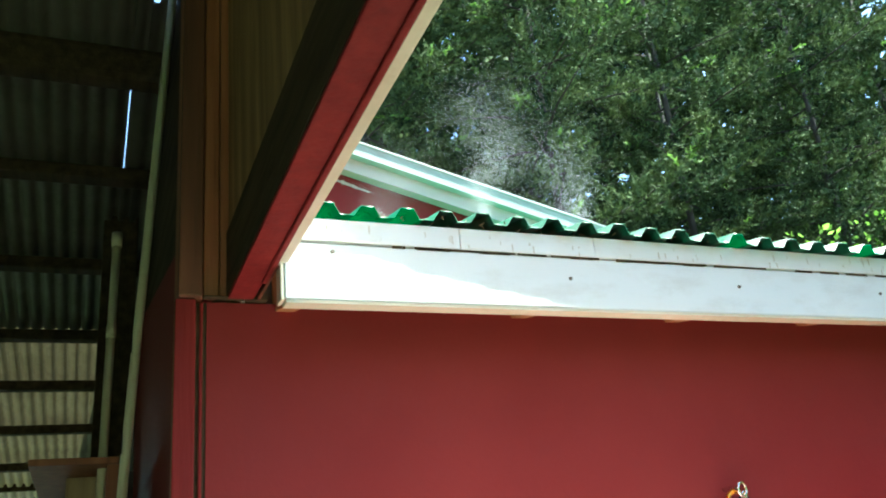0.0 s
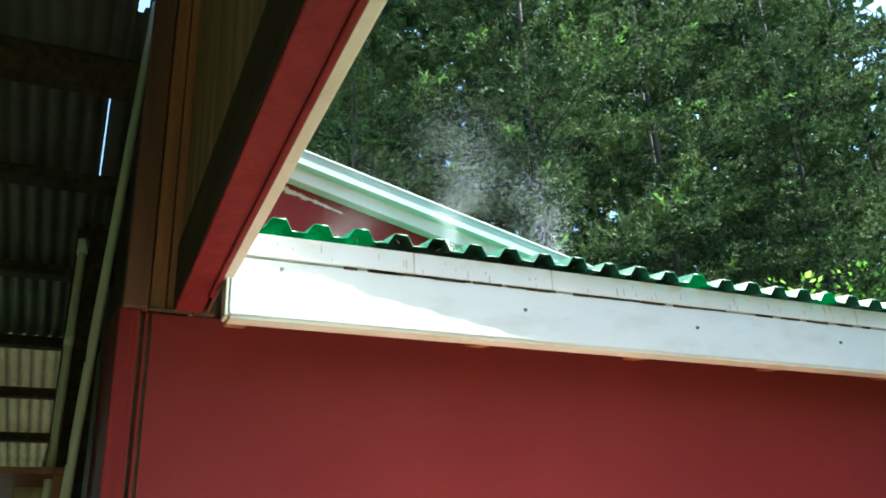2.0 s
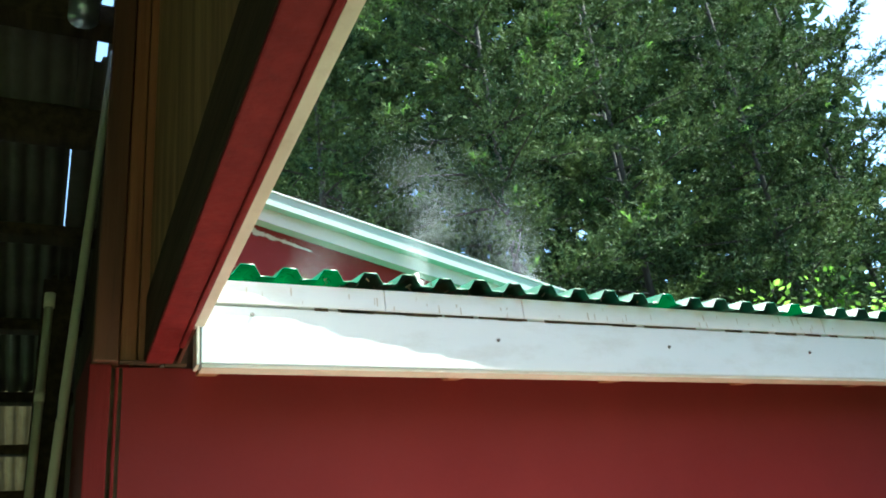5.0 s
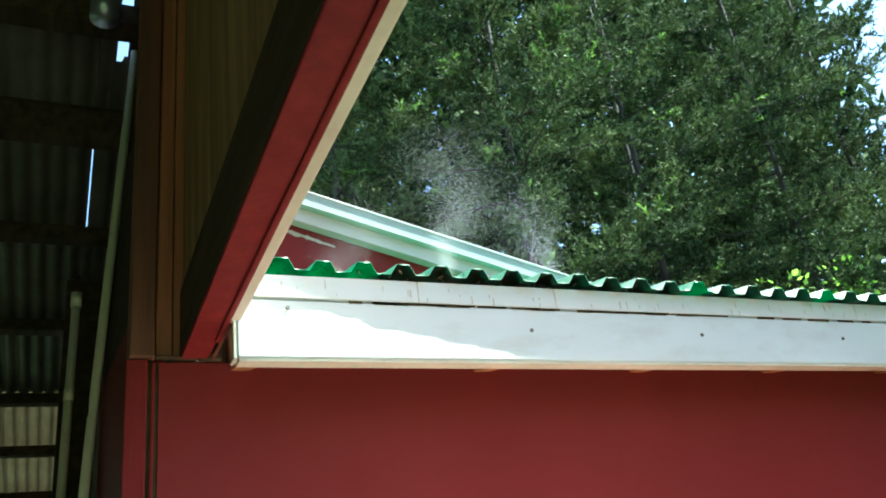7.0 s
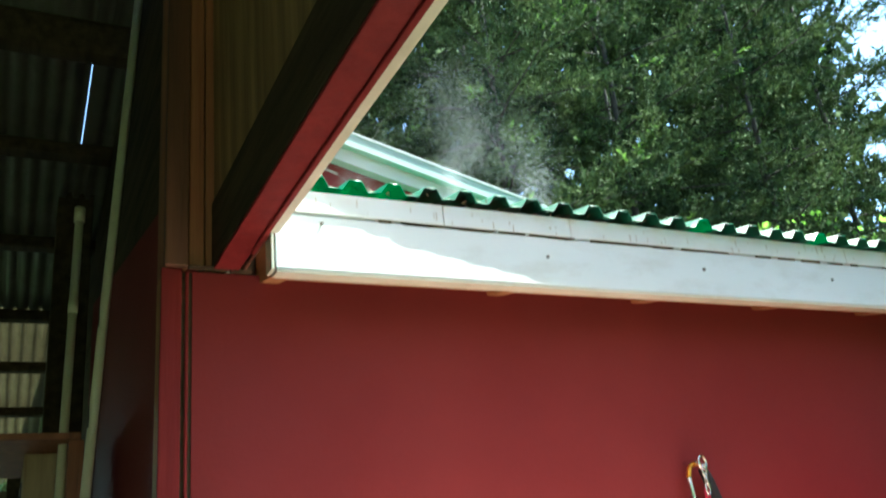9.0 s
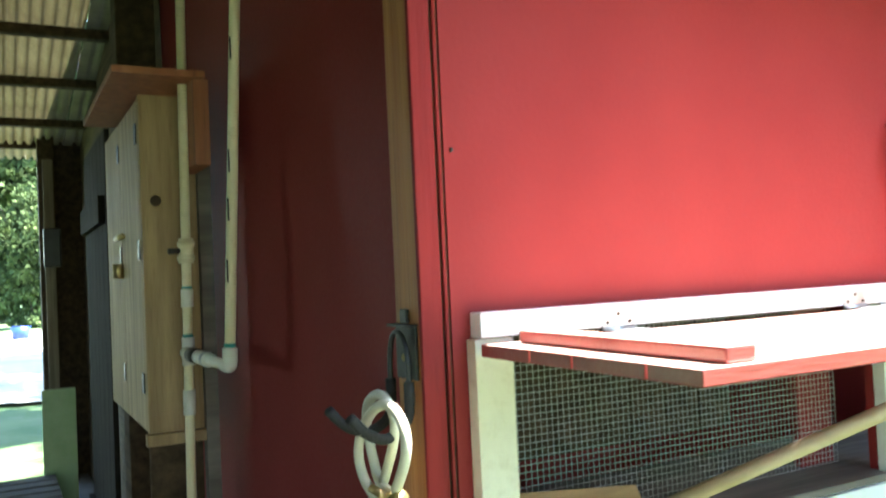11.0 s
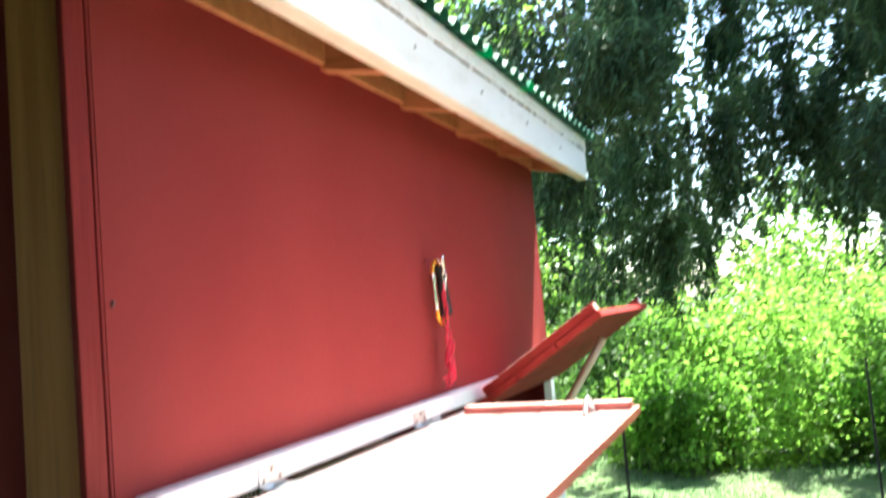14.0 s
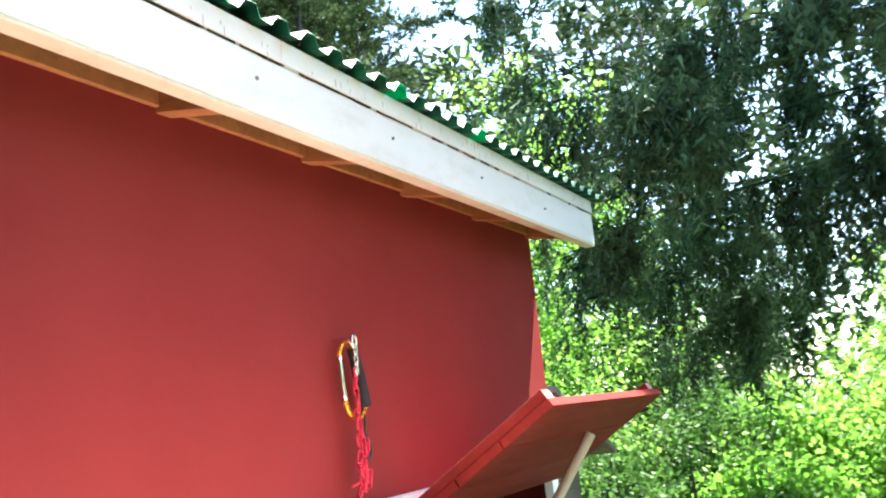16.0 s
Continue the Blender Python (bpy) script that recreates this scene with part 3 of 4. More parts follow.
def conifer(x, y, height, spread, seed, material, label, low=3.2, branches=160, twigs=19, leaf=0.05, wide=0.008, needles=20, droop=0.22, tips=0.0, group="conifers behind the coop", taper=0.55, bias=1.2, up=0.28):
    """Fir: boughs carrying flat sprays of short bristly shoots that turn up at the ends."""
    rng = np.random.default_rng(seed)
    t = thing("conifer", label, "conifer tree", group, at=(0, 0, 0))
    base = GZ - 0.02 * max(x - 3, 0)
    tube("trunk", [(x, y, base), (x + 0.03, y, base + height * 0.5), (x, y, base + height)], 0.0046 * height, BARK, t, seg=10, r_end=0.02)
    P, D, L, S = [], [], [], []
    bm = bmesh.new()
    for k in range(branches):
        u = ((k + rng.random()) / branches) ** bias
        z = base + low + (height - low) * u
        R = spread * (1 - u) ** taper * rng.uniform(0.5, 1.3) + 0.2
        a = k * 2.39996 + rng.uniform(-0.4, 0.4)
        d = np.array([math.cos(a), math.sin(a), 0])
        lat = np.array([-d[1], d[0], 0])
        s = np.linspace(0, 1, 14)
        line = np.array([x, y, z]) + d * (s * R)[:, None] + lat * (rng.uniform(-0.18, 0.18) * R * s ** 2)[:, None]
        line[:, 2] += R * (0.08 * s - droop * s ** 2 + 0.20 * s ** 4)
        tube_bm(bm, [tuple(p) for p in line[::4]], 0.008 + 0.006 * R, 5, r_end=0.003)
        nt = max(int(twigs * (0.4 + 0.8 * R / spread)), 4)
        ss = 0.03 + 0.97 * ((np.arange(nt) + rng.random(nt)) / nt) ** 1.05
        B = np.stack([np.interp(ss, s, line[:, i]) for i in range(3)], 1)
        sg = rng.choice([-1.0, 1.0], nt)
        td = unit(d * rng.uniform(0.5, 1.0, nt)[:, None] + lat * (sg * rng.uniform(0.3, 1.0, nt) * (1.1 - 0.6 * ss))[:, None] + np.array([0, 0, 1]) * rng.uniform(-0.25, 0.35, nt)[:, None])
        tl = np.clip(rng.uniform(0.5, 1.0, nt) * (0.18 + 0.28 * R) * (1.2 - 0.75 * ss), 0.14, 0.75)
        P.append(B), D.append(td), L.append(tl), S.append(ss)
        for q in range(4):
            f = rng.uniform(0.15, 0.95, nt)
            fd = unit(td + rng.normal(size=(nt, 3)) * 0.45 + np.array([0, 0, up]))
            P.append(B + td * (tl * f)[:, None]), D.append(fd), L.append(np.clip(tl * rng.uniform(0.3, 0.6, nt), 0.10, 0.30)), S.append(ss)
    part("branch_rest", bm, BARK, t)["kind"] = "stuff"
    P, D, L, S = map(np.concatenate, (P, D, L, S))
    young = (S > 0.8) & (rng.random(len(S)) < tips)
    for pick, mat, nm in ((~young, material, "crown"), (young, NEEDLE_TIP, "young_growth")):
        if not pick.any():
            continue
        p, d, l = P[pick], D[pick], L[pick]
        n = len(p)
        fr = (np.arange(needles) + rng.random((n, needles))) / needles
        b = (p[:, None, :] + d[:, None, :] * (l[:, None] * fr)[..., None]).reshape(-1, 3)
        nd = unit(np.repeat(d, needles, 0) * 0.8 + rng.normal(size=(n * needles, 3)) * 0.55)
        size = np.repeat(rng.uniform(0.7, 1.3, n), needles) * (1.1 - 0.5 * fr.reshape(-1))
        v, f = needle_tris(b, nd, leaf * size, wide * rng.uniform(0.7, 1.3, n * needles), rng)
        ob = mesh_np(nm, v, f, mat, t, "yellow-green young shoots" if nm == "young_growth" else "")
        if nm == "young_growth":
            ob["kind"] = "stuff"
    return t


def drooping_spruce(x, y, height, spread, seed, label, low, branches, strands, m, leaf, wide):
    """Spruce whose branchlets hang as long furry curtains in clumps along each bough."""
    rng = np.random.default_rng(seed)
    t = thing("spruce", label, "spruce tree", "spruces at the clearing edge", at=(0, 0, 0))
    base = GZ - 0.02 * max(x - 3, 0)
    tube("trunk", [(x, y, base), (x + 0.04, y, base + height * 0.5), (x, y, base + height)], 0.013 * height, BARK, t, seg=10, r_end=0.02)
    bm = bmesh.new()
    B, D = [], []
    for k in range(branches):
        u = ((k + rng.random()) / branches) ** 1.3
        z = base + low + (height - low) * u
        R = spread * (1 - u) ** 0.4 * rng.uniform(0.62, 1.12) + 0.2
        a = k * 2.39996 + rng.uniform(-0.5, 0.5)
        d = np.array([math.cos(a), math.sin(a), 0])
        lat = np.array([-d[1], d[0], 0])
        s = np.linspace(0, 1, 13)
        line = np.array([x, y, z]) + d * (s * R)[:, None] + lat * (rng.uniform(-0.15, 0.15) * R * s ** 2)[:, None]
        line[:, 2] += R * (0.06 * s - 0.42 * s ** 2 + 0.22 * s ** 3)
        tube_bm(bm, [tuple(p) for p in line[::3]], 0.005 + 0.002 * R, 5, r_end=0.002)
        nc = rng.integers(4, 7)
        centre = rng.uniform(0.25, 1.0, nc)
        reach = rng.uniform(0.5, 1.25, nc)
        pick = rng.integers(0, nc, strands)
        ss = np.clip(centre[pick] + rng.normal(size=strands) * 0.028, 0.15, 1.02)
        P = np.stack([np.interp(ss, s, line[:, i]) for i in range(3)], 1) + lat * (rng.normal(size=strands) * 0.07)[:, None]
        ln = 0.72 * reach[pick] * rng.uniform(0.55, 1.15, strands) * (0.6 + 0.4 * min(R / 3, 1))
        sway = d * rng.uniform(-0.05, 0.25, strands)[:, None] + lat * rng.uniform(-0.14, 0.14, strands)[:, None]
        for q in range(m):
            fq = (q + rng.random(strands)) / m
            spread_out = 0.036 * np.sin(np.pi * np.clip(fq * 0.9 + 0.08, 0, 1))
            B.append(P + sway * (ln * np.sqrt(fq))[:, None] - np.array([0, 0, 1]) * (ln * fq)[:, None] + rng.normal(size=(strands, 3)) * spread_out[:, None])
            D.append(unit(rng.normal(size=(strands, 3)) * 0.5 + sway * 0.8 + np.array([0, 0, -0.7])))
    part("branch_rest", bm, NEEDLE_DARK, t)["kind"] = "stuff"
    B, D = np.concatenate(B), np.concatenate(D)
    n = len(B)
    v, f = needle_tris(B, D, leaf * rng.uniform(0.6, 1.4, n), wide * rng.uniform(0.6, 1.4, n), rng)
    mesh_np("crown", v, f, NEEDLE_DARK, t)
    return t


def bush(x, y, r, height, seed, n=9000, leaf=0.11, label="bright green broadleaf thicket in sun", name="bush", mat=None, flat=0.0, group="bushes at the clearing edge"):
    rng = np.random.default_rng(seed)
    t = thing(name, label, "bush", group)
    base = GZ - 0.02 * max(x - 3, 0)
    bm = bmesh.new()
    C = []
    stems = 9
    for k in range(stems):
        a = rng.uniform(0, 6.28)
        top = np.array([x + r * 0.75 * math.cos(a) * rng.random(), y + r * 0.75 * math.sin(a) * rng.random(), base + height * rng.uniform(0.65, 1.0)])
        mid = np.array([x + (top[0] - x) * 0.4, y + (top[1] - y) * 0.4, base + height * 0.45])
        tube_bm(bm, [(x + 0.1 * math.cos(a), y + 0.1 * math.sin(a), base - 0.05), tuple(mid), tuple(top)], 0.03, 5, r_end=0.006)
        for q in range(10):
            s = rng.uniform(0.15, 1.05)
            C.append((1 - s) * np.array([x, y, base]) + s * top + rng.normal(size=3) * np.array([r, r, height * 0.5]) * 0.26)
    part("stem_rest", bm, BARK, t)["kind"] = "stuff"
    C = np.array(C)
    idx = rng.integers(0, len(C), n)
    rad = rng.uniform(0.14, 0.34, len(C)) * r
    off = unit(rng.normal(size=(n, 3))) * (rng.random(n) ** 0.45)[:, None] * rad[idx][:, None]
    P = C[idx] + off
    P[:, 2] = np.maximum(P[:, 2], base + 0.05)
    D = unit(off + rng.normal(size=(n, 3)) * 0.15 + np.array([0, 0, -0.1]))
    v, f = leaf_quads(P, D, leaf * rng.uniform(0.6, 1.3, n), leaf * 0.32 * rng.uniform(0.7, 1.3, n), rng)
    mesh_np("foliage", v, f, mat or LEAF, t)
    return t


CN = "tall dark green conifer with dense branches behind the coop"
for i, (x, y, h, s) in enumerate([(3.4, 9.0, 17, 2.6), (5.6, 7.4, 15.5, 2.4), (8.4, 8.0, 17.5, 2.7), (11.2, 7.6, 16, 2.7), (14.4, 8.4, 17, 3.0)]):
    conifer(x, y, h, s, 20 + i, NEEDLE, CN, branches=88, twigs=29, leaf=0.088, wide=0.0165, needles=11, tips=0.20 if i == 1 else 0.03, up=0.45)
for i, (x, y, h, s) in enumerate([(4.6, 11.6, 20, 3.4), (8.0, 12.0, 20, 3.4), (12.0, 12.2, 20, 3.4), (16.4, 12.6, 20, 3.6)]):
    conifer(x, y, h, s, 30 + i, NEEDLE, "tall shaded conifer in the row behind", branches=90, twigs=9, leaf=0.14, wide=0.032, needles=12)
for i, (x, y, h, s) in enumerate([(16.0, 5.6, 15, 3.2), (15.5, 2.4, 12, 2.6), (19.5, 3.8, 15, 3.0), (22.0, -6.0, 10, 3.2), (22.5, 5.4, 16, 3.4)]):
    conifer(x, y, h, s, 120 + i, NEEDLE, "distant tall conifer against the bright sky", low=1.5, branches=70, twigs=8, leaf=0.12, wide=0.022, needles=12, group="distant conifers")
# out-of-view trees added to block skylight on the yard sides
for i, (x, y, h, s) in enumerate([(2.0, -11.0, 11, 3.0), (7.5, -11.5, 12, 3.2), (-4.5, -12.0, 12, 3.2), (12.5, -10.0, 11, 3.0), (-12.0, -6.0, 11, 3.0), (-12.5, 1.5, 11, 3.0)]):
    conifer(x, y, h, s, 140 + i, NEEDLE, "unseen conifer added to block skylight from the yard", low=0.8, branches=40, twigs=5, leaf=0.35, wide=0.09, needles=6, group="yard conifers")
rng = np.random.default_rng(61)
FAR = []
for x0, x1, y0, y1, z0, z1, cnt, size, gap in ((3.5, 27.0, 14.8, 18.5, 2.0, 25.0, 46000, 0.50, -0.40), (-9.0, 9.0, 55.0, 58.0, -0.3, 24.0, 6000, 1.1, -0.75), (23.0, 27.0, -14.0, 13.0, -0.5, 15.0, 17000, 0.45, -0.30)):
    gx, gy = rng.uniform(x0, x1, cnt), rng.uniform(y0, y1, cnt)
    ceil = z1 * (0.78 + 0.22 * np.abs(np.sin(gx * 0.9 + 0.7 * np.sin(gx * 2.3))))
    gz = z0 + (ceil - z0) * rng.random(cnt) ** 0.9
    along = gx + gy
    keep = np.sin(along * 1.9 + 2 * np.sin(gz * 0.8)) * np.cos(gz * 1.3 + along) + rng.normal(size=cnt) * 0.3 > gap
    P = np.stack([gx, gy, gz], 1)[keep]
    m = len(P)
    FAR.append(needle_tris(P, unit(rng.normal(size=(m, 3)) + np.array([0, 0, -0.5])), size * rng.uniform(0.7, 1.5, m), size * 0.3 * rng.uniform(0.7, 1.3, m), rng))
v = np.concatenate([a for a, _ in FAR])
f = np.arange(len(v)).reshape(-1, 3)
tagged(mesh_np("far_woods", v, f, NEEDLE), "dense dark green wood behind the conifers", "woods", kind="stuff")

drooping_spruce(6.4, -2.6, 9.8, 4.2, 77, "large shaded spruce with long drooping branches", 2.72, 160, 48, 58, 0.092, 0.0098)
drooping_spruce(9.0, -5.5, 9, 3.5, 79, "shaded spruce standing behind the drooping one", 3.3, 90, 30, 36, 0.10, 0.016)
# low thickets at y 1.2 to 3 have shade painted into darker leaves
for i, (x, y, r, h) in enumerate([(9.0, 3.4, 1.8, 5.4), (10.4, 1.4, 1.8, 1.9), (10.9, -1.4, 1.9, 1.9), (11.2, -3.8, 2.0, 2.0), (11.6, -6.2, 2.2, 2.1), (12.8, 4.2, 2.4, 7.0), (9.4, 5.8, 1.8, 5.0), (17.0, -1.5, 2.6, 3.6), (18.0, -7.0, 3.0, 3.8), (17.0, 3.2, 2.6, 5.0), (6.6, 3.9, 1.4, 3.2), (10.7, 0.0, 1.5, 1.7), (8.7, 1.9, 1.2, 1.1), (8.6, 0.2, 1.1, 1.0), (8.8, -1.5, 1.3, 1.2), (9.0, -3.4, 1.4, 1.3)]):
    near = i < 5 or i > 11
    bush(x, y, r, h, 50 + i, n=14000 if near else 12000, leaf=0.075 if near else 0.09, mat=LEAF_SHADED if 1.2 <= y < 3 and h < 3 else LEAF, label="thicket with tree shade painted into its leaves" if 1.2 <= y < 3 and h < 3 else "bright green broadleaf thicket in sun")

# ---- hatch opening: wire mesh, wood block, latch ----
screen = thing("wire_screen", "galvanised hardware-cloth screen behind the hatch opening", "wire mesh")


def wire_net(x0, x1, z0, z1, y, p=0.0127, r=0.0007):
    v, f = [], []

    def bar(a, c, horizontal):
        n = len(v)
        o = ((0, 0, r), (0, 0, -r)) if horizontal else ((r, 0, 0), (-r, 0, 0))
        for q in (a, c):
            for d in (o[0], (0, -r, 0), o[1], (0, r, 0)):
                v.append((q[0] + d[0], q[1] + d[1], q[2] + d[2]))
        for k in range(4):
            f.append((n + k, n + (k + 1) % 4, n + 4 + (k + 1) % 4, n + 4 + k))

    for k in range(int((x1 - x0) / p) + 1):
        bar((x0 + k * p, y, z0), (x0 + k * p, y, z1), False)
    for k in range(int((z1 - z0) / p) + 1):
        bar((x0, y - 0.001, z0 + k * p), (x1, y - 0.001, z0 + k * p), True)
    ob = mesh_np("wire_cloth", np.array(v), np.array(f), WIRE, screen)
    ob["kind"] = "stuff"


wire_net(0.095, 1.035, 1.0035, 1.365, 0.10)
board("frame_strip", 0.92, 1.03, 0.105, 0.125, 1.004, 1.37, RED, screen, "red painted inner panel")
for k in range(9):
    board("inner_board", 0.12 + 0.125 * k, 0.24 + 0.125 * k, 0.60, 0.615, 0.99, 2.0, DARKWOOD, screen, "dark boards inside the coop")
blk = thing("wood_block", "short pale pine offcut lying on the grey sill", "wood block")
board("offcut", -0.13, 0.13, -0.045, 0.045, 0, 0.036, PINE, blk, m=Matrix.Translation((0.235, 0.03, 1.025)) @ Matrix.Rotation(radians(-22), 4, "Z") @ Matrix.Rotation(radians(28), 4, "X"))
for x in (0.20, 0.27):
    tube("knot", [(x, 0.012, 1.052), (x + 0.001, 0.010, 1.0555)], 0.005, DARKWOOD, blk, seg=8)
lt = thing("latch_strip", "white batten below the hatch with grey steel latch plate", "latch")
board("strip", 1.615, 1.655, -0.022, -0.002, 0.15, 0.858, WHITE, lt)
board("plate", 1.59, 1.665, -0.0405, -0.0355, 0.845, 0.935, STEEL, lt)
board("tongue", 1.61, 1.645, -0.048, -0.041, 0.83, 0.90, STEEL, lt)

# ---- PVC pipes on the side wall ----
pw = thing("water_pipe", "aged cream PVC pipe with tee, coupling and brass tap", "pipe")
tube("riser", [(-0.168, 1.295, GZ + 0.02), (-0.135, 1.27, 2.80)], 0.0135, PVC, pw, seg=14)
tube("end_cap", [(-0.1353, 1.27, 2.78), (-0.135, 1.27, 2.83)], 0.0175, PVC, pw, seg=14)


def on_riser(z):
    s = (z - GZ - 0.02) / (2.80 - GZ - 0.02)
    return Vector((-0.168 + 0.033 * s, 1.295 - 0.025 * s, z))


for za, zb, r, m, nm in ((1.53, 1.60, 0.021, PVC, "union"), (1.405, 1.455, 0.0175, PVC_WHITE, "coupling"), (1.24, 1.32, 0.018, PVC_WHITE, "tee"), (1.10, 1.17, 0.0175, PVC_WHITE, "coupling"), (0.77, 0.83, 0.018, PVC_WHITE, "tee"),
                         (1.457, 1.464, 0.0145, GLUE, "glue_ring"), (1.32, 1.328, 0.0145, GLUE, "glue_ring"), (0.832, 0.838, 0.0145, GLUE, "glue_ring"), (2.46, 2.50, 0.0155, PVC, "coupling")):
    tube(nm, [on_riser(za), on_riser(zb)], r, m, pw, seg=14)
for zc in (1.545, 1.585):
    tube("union_nut", [on_riser(zc - 0.007), on_riser(zc + 0.007)], 0.0245, PVC, pw, seg=8)
c = on_riser(1.565)
tube("valve_knob", [c, c + Vector((-0.05, -0.01, 0))], 0.008, BLACK, pw)
A0, A1 = Vector((-0.164, 1.28, 1.277)), Vector((-0.130, 0.905, 1.264))
tube("cross_pipe", [A0, A1], 0.0135, PVC_WHITE, pw, seg=14)
for s0, s1, r, m in ((0.06, 0.16, 0.0175, PVC_WHITE), (0.18, 0.34, 0.021, BLACK), (0.34, 0.42, 0.0185, PVC_WHITE), (0.48, 0.62, 0.0185, PVC_WHITE), (0.52, 0.56, 0.021, STEEL)):
    tube("fitting", [A0.lerp(A1, s0), A0.lerp(A1, s1)], r, m, pw, seg=14)
tube("elbow", smooth_path([(-0.131, 0.935, 1.265), (-0.130, 0.902, 1.266), (-0.129, 0.895, 1.275), (-0.128, 0.895, 1.31)], 5), 0.0185, PVC_WHITE, pw, seg=14)
tube("upper_pipe", [(-0.128, 0.895, 1.30), (-0.075, 0.89, 2.35), (-0.004, 0.90, 3.58)], 0.0135, PVC, pw, seg=14)
tube("glue_ring", [(-0.128, 0.895, 1.311), (-0.1275, 0.895, 1.320)], 0.0143, GLUE, pw, seg=14)
for z in (1.47, 1.62, 1.74, 2.02, 2.3):
    x = -0.128 + 0.0505 * (z - 1.3)
    board("printed_mark", x - 0.0135, x - 0.0105, 0.8775 - 0.004, 0.8835 - 0.004, z, z + 0.055, INK, pw, bevel=0)
tap = on_riser(0.80)
tb = tube("tap_body", smooth_path([tap + Vector((-0.015, -0.01, 0)), tap + Vector((-0.05, -0.02, -0.002)), tap + Vector((-0.075, -0.025, -0.03)), tap + Vector((-0.085, -0.03, -0.06))], 5), 0.010, BRASS, pw, "brass tap body")
tube("tap_stem", [tap + Vector((-0.055, -0.02, 0)), tap + Vector((-0.058, -0.02, 0.03))], 0.006, BRASS, tb)
tube("tap_handle", [tap + Vector((-0.058, -0.02, 0.028)), tap + Vector((-0.058, -0.02, 0.042))], 0.02, TAP_RED, tb, "red tap handle", seg=8)
tube("tap_hose", smooth_path([tap + Vector((-0.085, -0.03, -0.06)), tap + Vector((-0.10, -0.035, -0.12)), tap + Vector((-0.07, -0.06, -0.20)), tap + Vector((0.02, -0.10, -0.24)), tap + Vector((0.06, -0.3, -0.5)), (0.0 - 0.05, 0.9, GZ + 0.02)], 6), 0.009, HOSE, pw, "ivory hose on the tap")

# ---- hook with hose on the corner stud ----
hk = thing("hose_hook", "black steel double utility hook screwed to the stud", "hook")
hp = board("plate", -0.051, -0.0455, 0.018, 0.090, 1.30, 1.384, BLACK, hk, bevel=0.002)
board("rim", -0.066, -0.046, 0.016, 0.092, 1.3845, 1.3885, BLACK, hp, bevel=0.001)
board("tab", -0.053, -0.0455, 0.045, 0.068, 1.3895, 1.412, BLACK, hp, bevel=0.002)
tube("wire_arch", smooth_path([(-0.064, 0.088, 1.27), (-0.064, 0.087, 1.335), (-0.064, 0.075, 1.368), (-0.064, 0.054, 1.376), (-0.064, 0.034, 1.366), (-0.064, 0.021, 1.335), (-0.064, 0.020, 1.27)], 6), 0.0045, BLACK, hk)
for y0, y1 in ((0.088, 0.062), (0.020, -0.028)):
    tube("hook_arm", smooth_path([(-0.064, y0, 1.30), (-0.066, y0, 1.25), (-0.085, y0 - 0.004, 1.228), (-0.12, (y0 + y1) / 2, 1.222), (-0.155, y1 + 0.01, 1.238), (-0.182, y1, 1.264)], 6), 0.0085, FOAM, hk, "soft black sleeve on the hook arm")
for z, y in ((1.352, 0.050), (1.335, 0.056)):
    tube("screw", [(-0.0515, y, z), (-0.055, y, z)], 0.006, BRASS, hp, seg=8)
hs = thing("hose", "coiled ivory hose with brass quick coupling hung on the hook", "hose")
LA = [(-0.10, 0.27, 1.022), (-0.10, 0.163, 1.060), (-0.10, 0.082, 1.112), (-0.10, 0.023, 1.187), (-0.10, -0.001, 1.240), (-0.10, 0.021, 1.272), (-0.10, 0.063, 1.280), (-0.10, 0.104, 1.258), (-0.10, 0.108, 1.219), (-0.10, 0.087, 1.169), (-0.102, 0.059, 1.141), (-0.105, 0.005, 1.136)]
LB = [(-0.12, -0.052, 1.154), (-0.125, -0.104, 1.205), (-0.125, -0.110, 1.242), (-0.125, -0.084, 1.268), (-0.125, -0.035, 1.277), (-0.125, 0.019, 1.262), (-0.125, 0.072, 1.227), (-0.125, 0.096, 1.186), (-0.125, 0.072, 1.149), (-0.125, 0.012, 1.123), (-0.125, -0.030, 1.096), (-0.12, -0.015, 1.055), (-0.11, 0.065, 0.98), (-0.10, 0.10, 0.75), (-0.10, 0.05, 0.55), (-0.1, 0.02, 0.75), (-0.105, -0.03, 1.0), (-0.11, -0.067, 1.09), (-0.11, -0.052, 1.119), (-0.112, -0.015, 1.127)]
LD = [(-0.10, 0.27, 1.022), (-0.11, 0.225, 1.020), (-0.10, 0.163, 0.994), (-0.10, 0.11, 0.93), (-0.10, 0.1, 0.7), (-0.09, 0.12, 0.5)]
for nm, pts in (("coil", LA), ("coil", [(x, 0.006 + 0.87 * y, z) for x, y, z in LB]), ("tail", LD)):
    tube(nm, smooth_path(pts, 7), 0.0080, HOSE, hs, seg=12)
cbody = tube("coupling_body", [(-0.108, 0.02, 1.132), (-0.116, -0.028, 1.132)], 0.0115, BRASS, hs, "brass quick coupling", seg=12)
for k in range(3):
    y = -0.03 - 0.008 * k
    tube("coupling_ring", [(-0.118, y, 1.136 + 0.003 * k), (-0.118, y - 0.005, 1.138 + 0.003 * k)], 0.0145 - 0.001 * k, BRASS, cbody, seg=14)
tube("coupling_lever", [(-0.12, 0.0, 1.135), (-0.135, 0.022, 1.148)], 0.007, BRASS, cbody)

# ---- carabiner, ring and chain on the front wall ----
ck = thing("carabiner", "large orange carabiner with silver gate and black foam grip", "carabiner")


def flat(pts, n=6, y=-0.030):
    return smooth_path([(x, y, z) for x, z in pts], n)


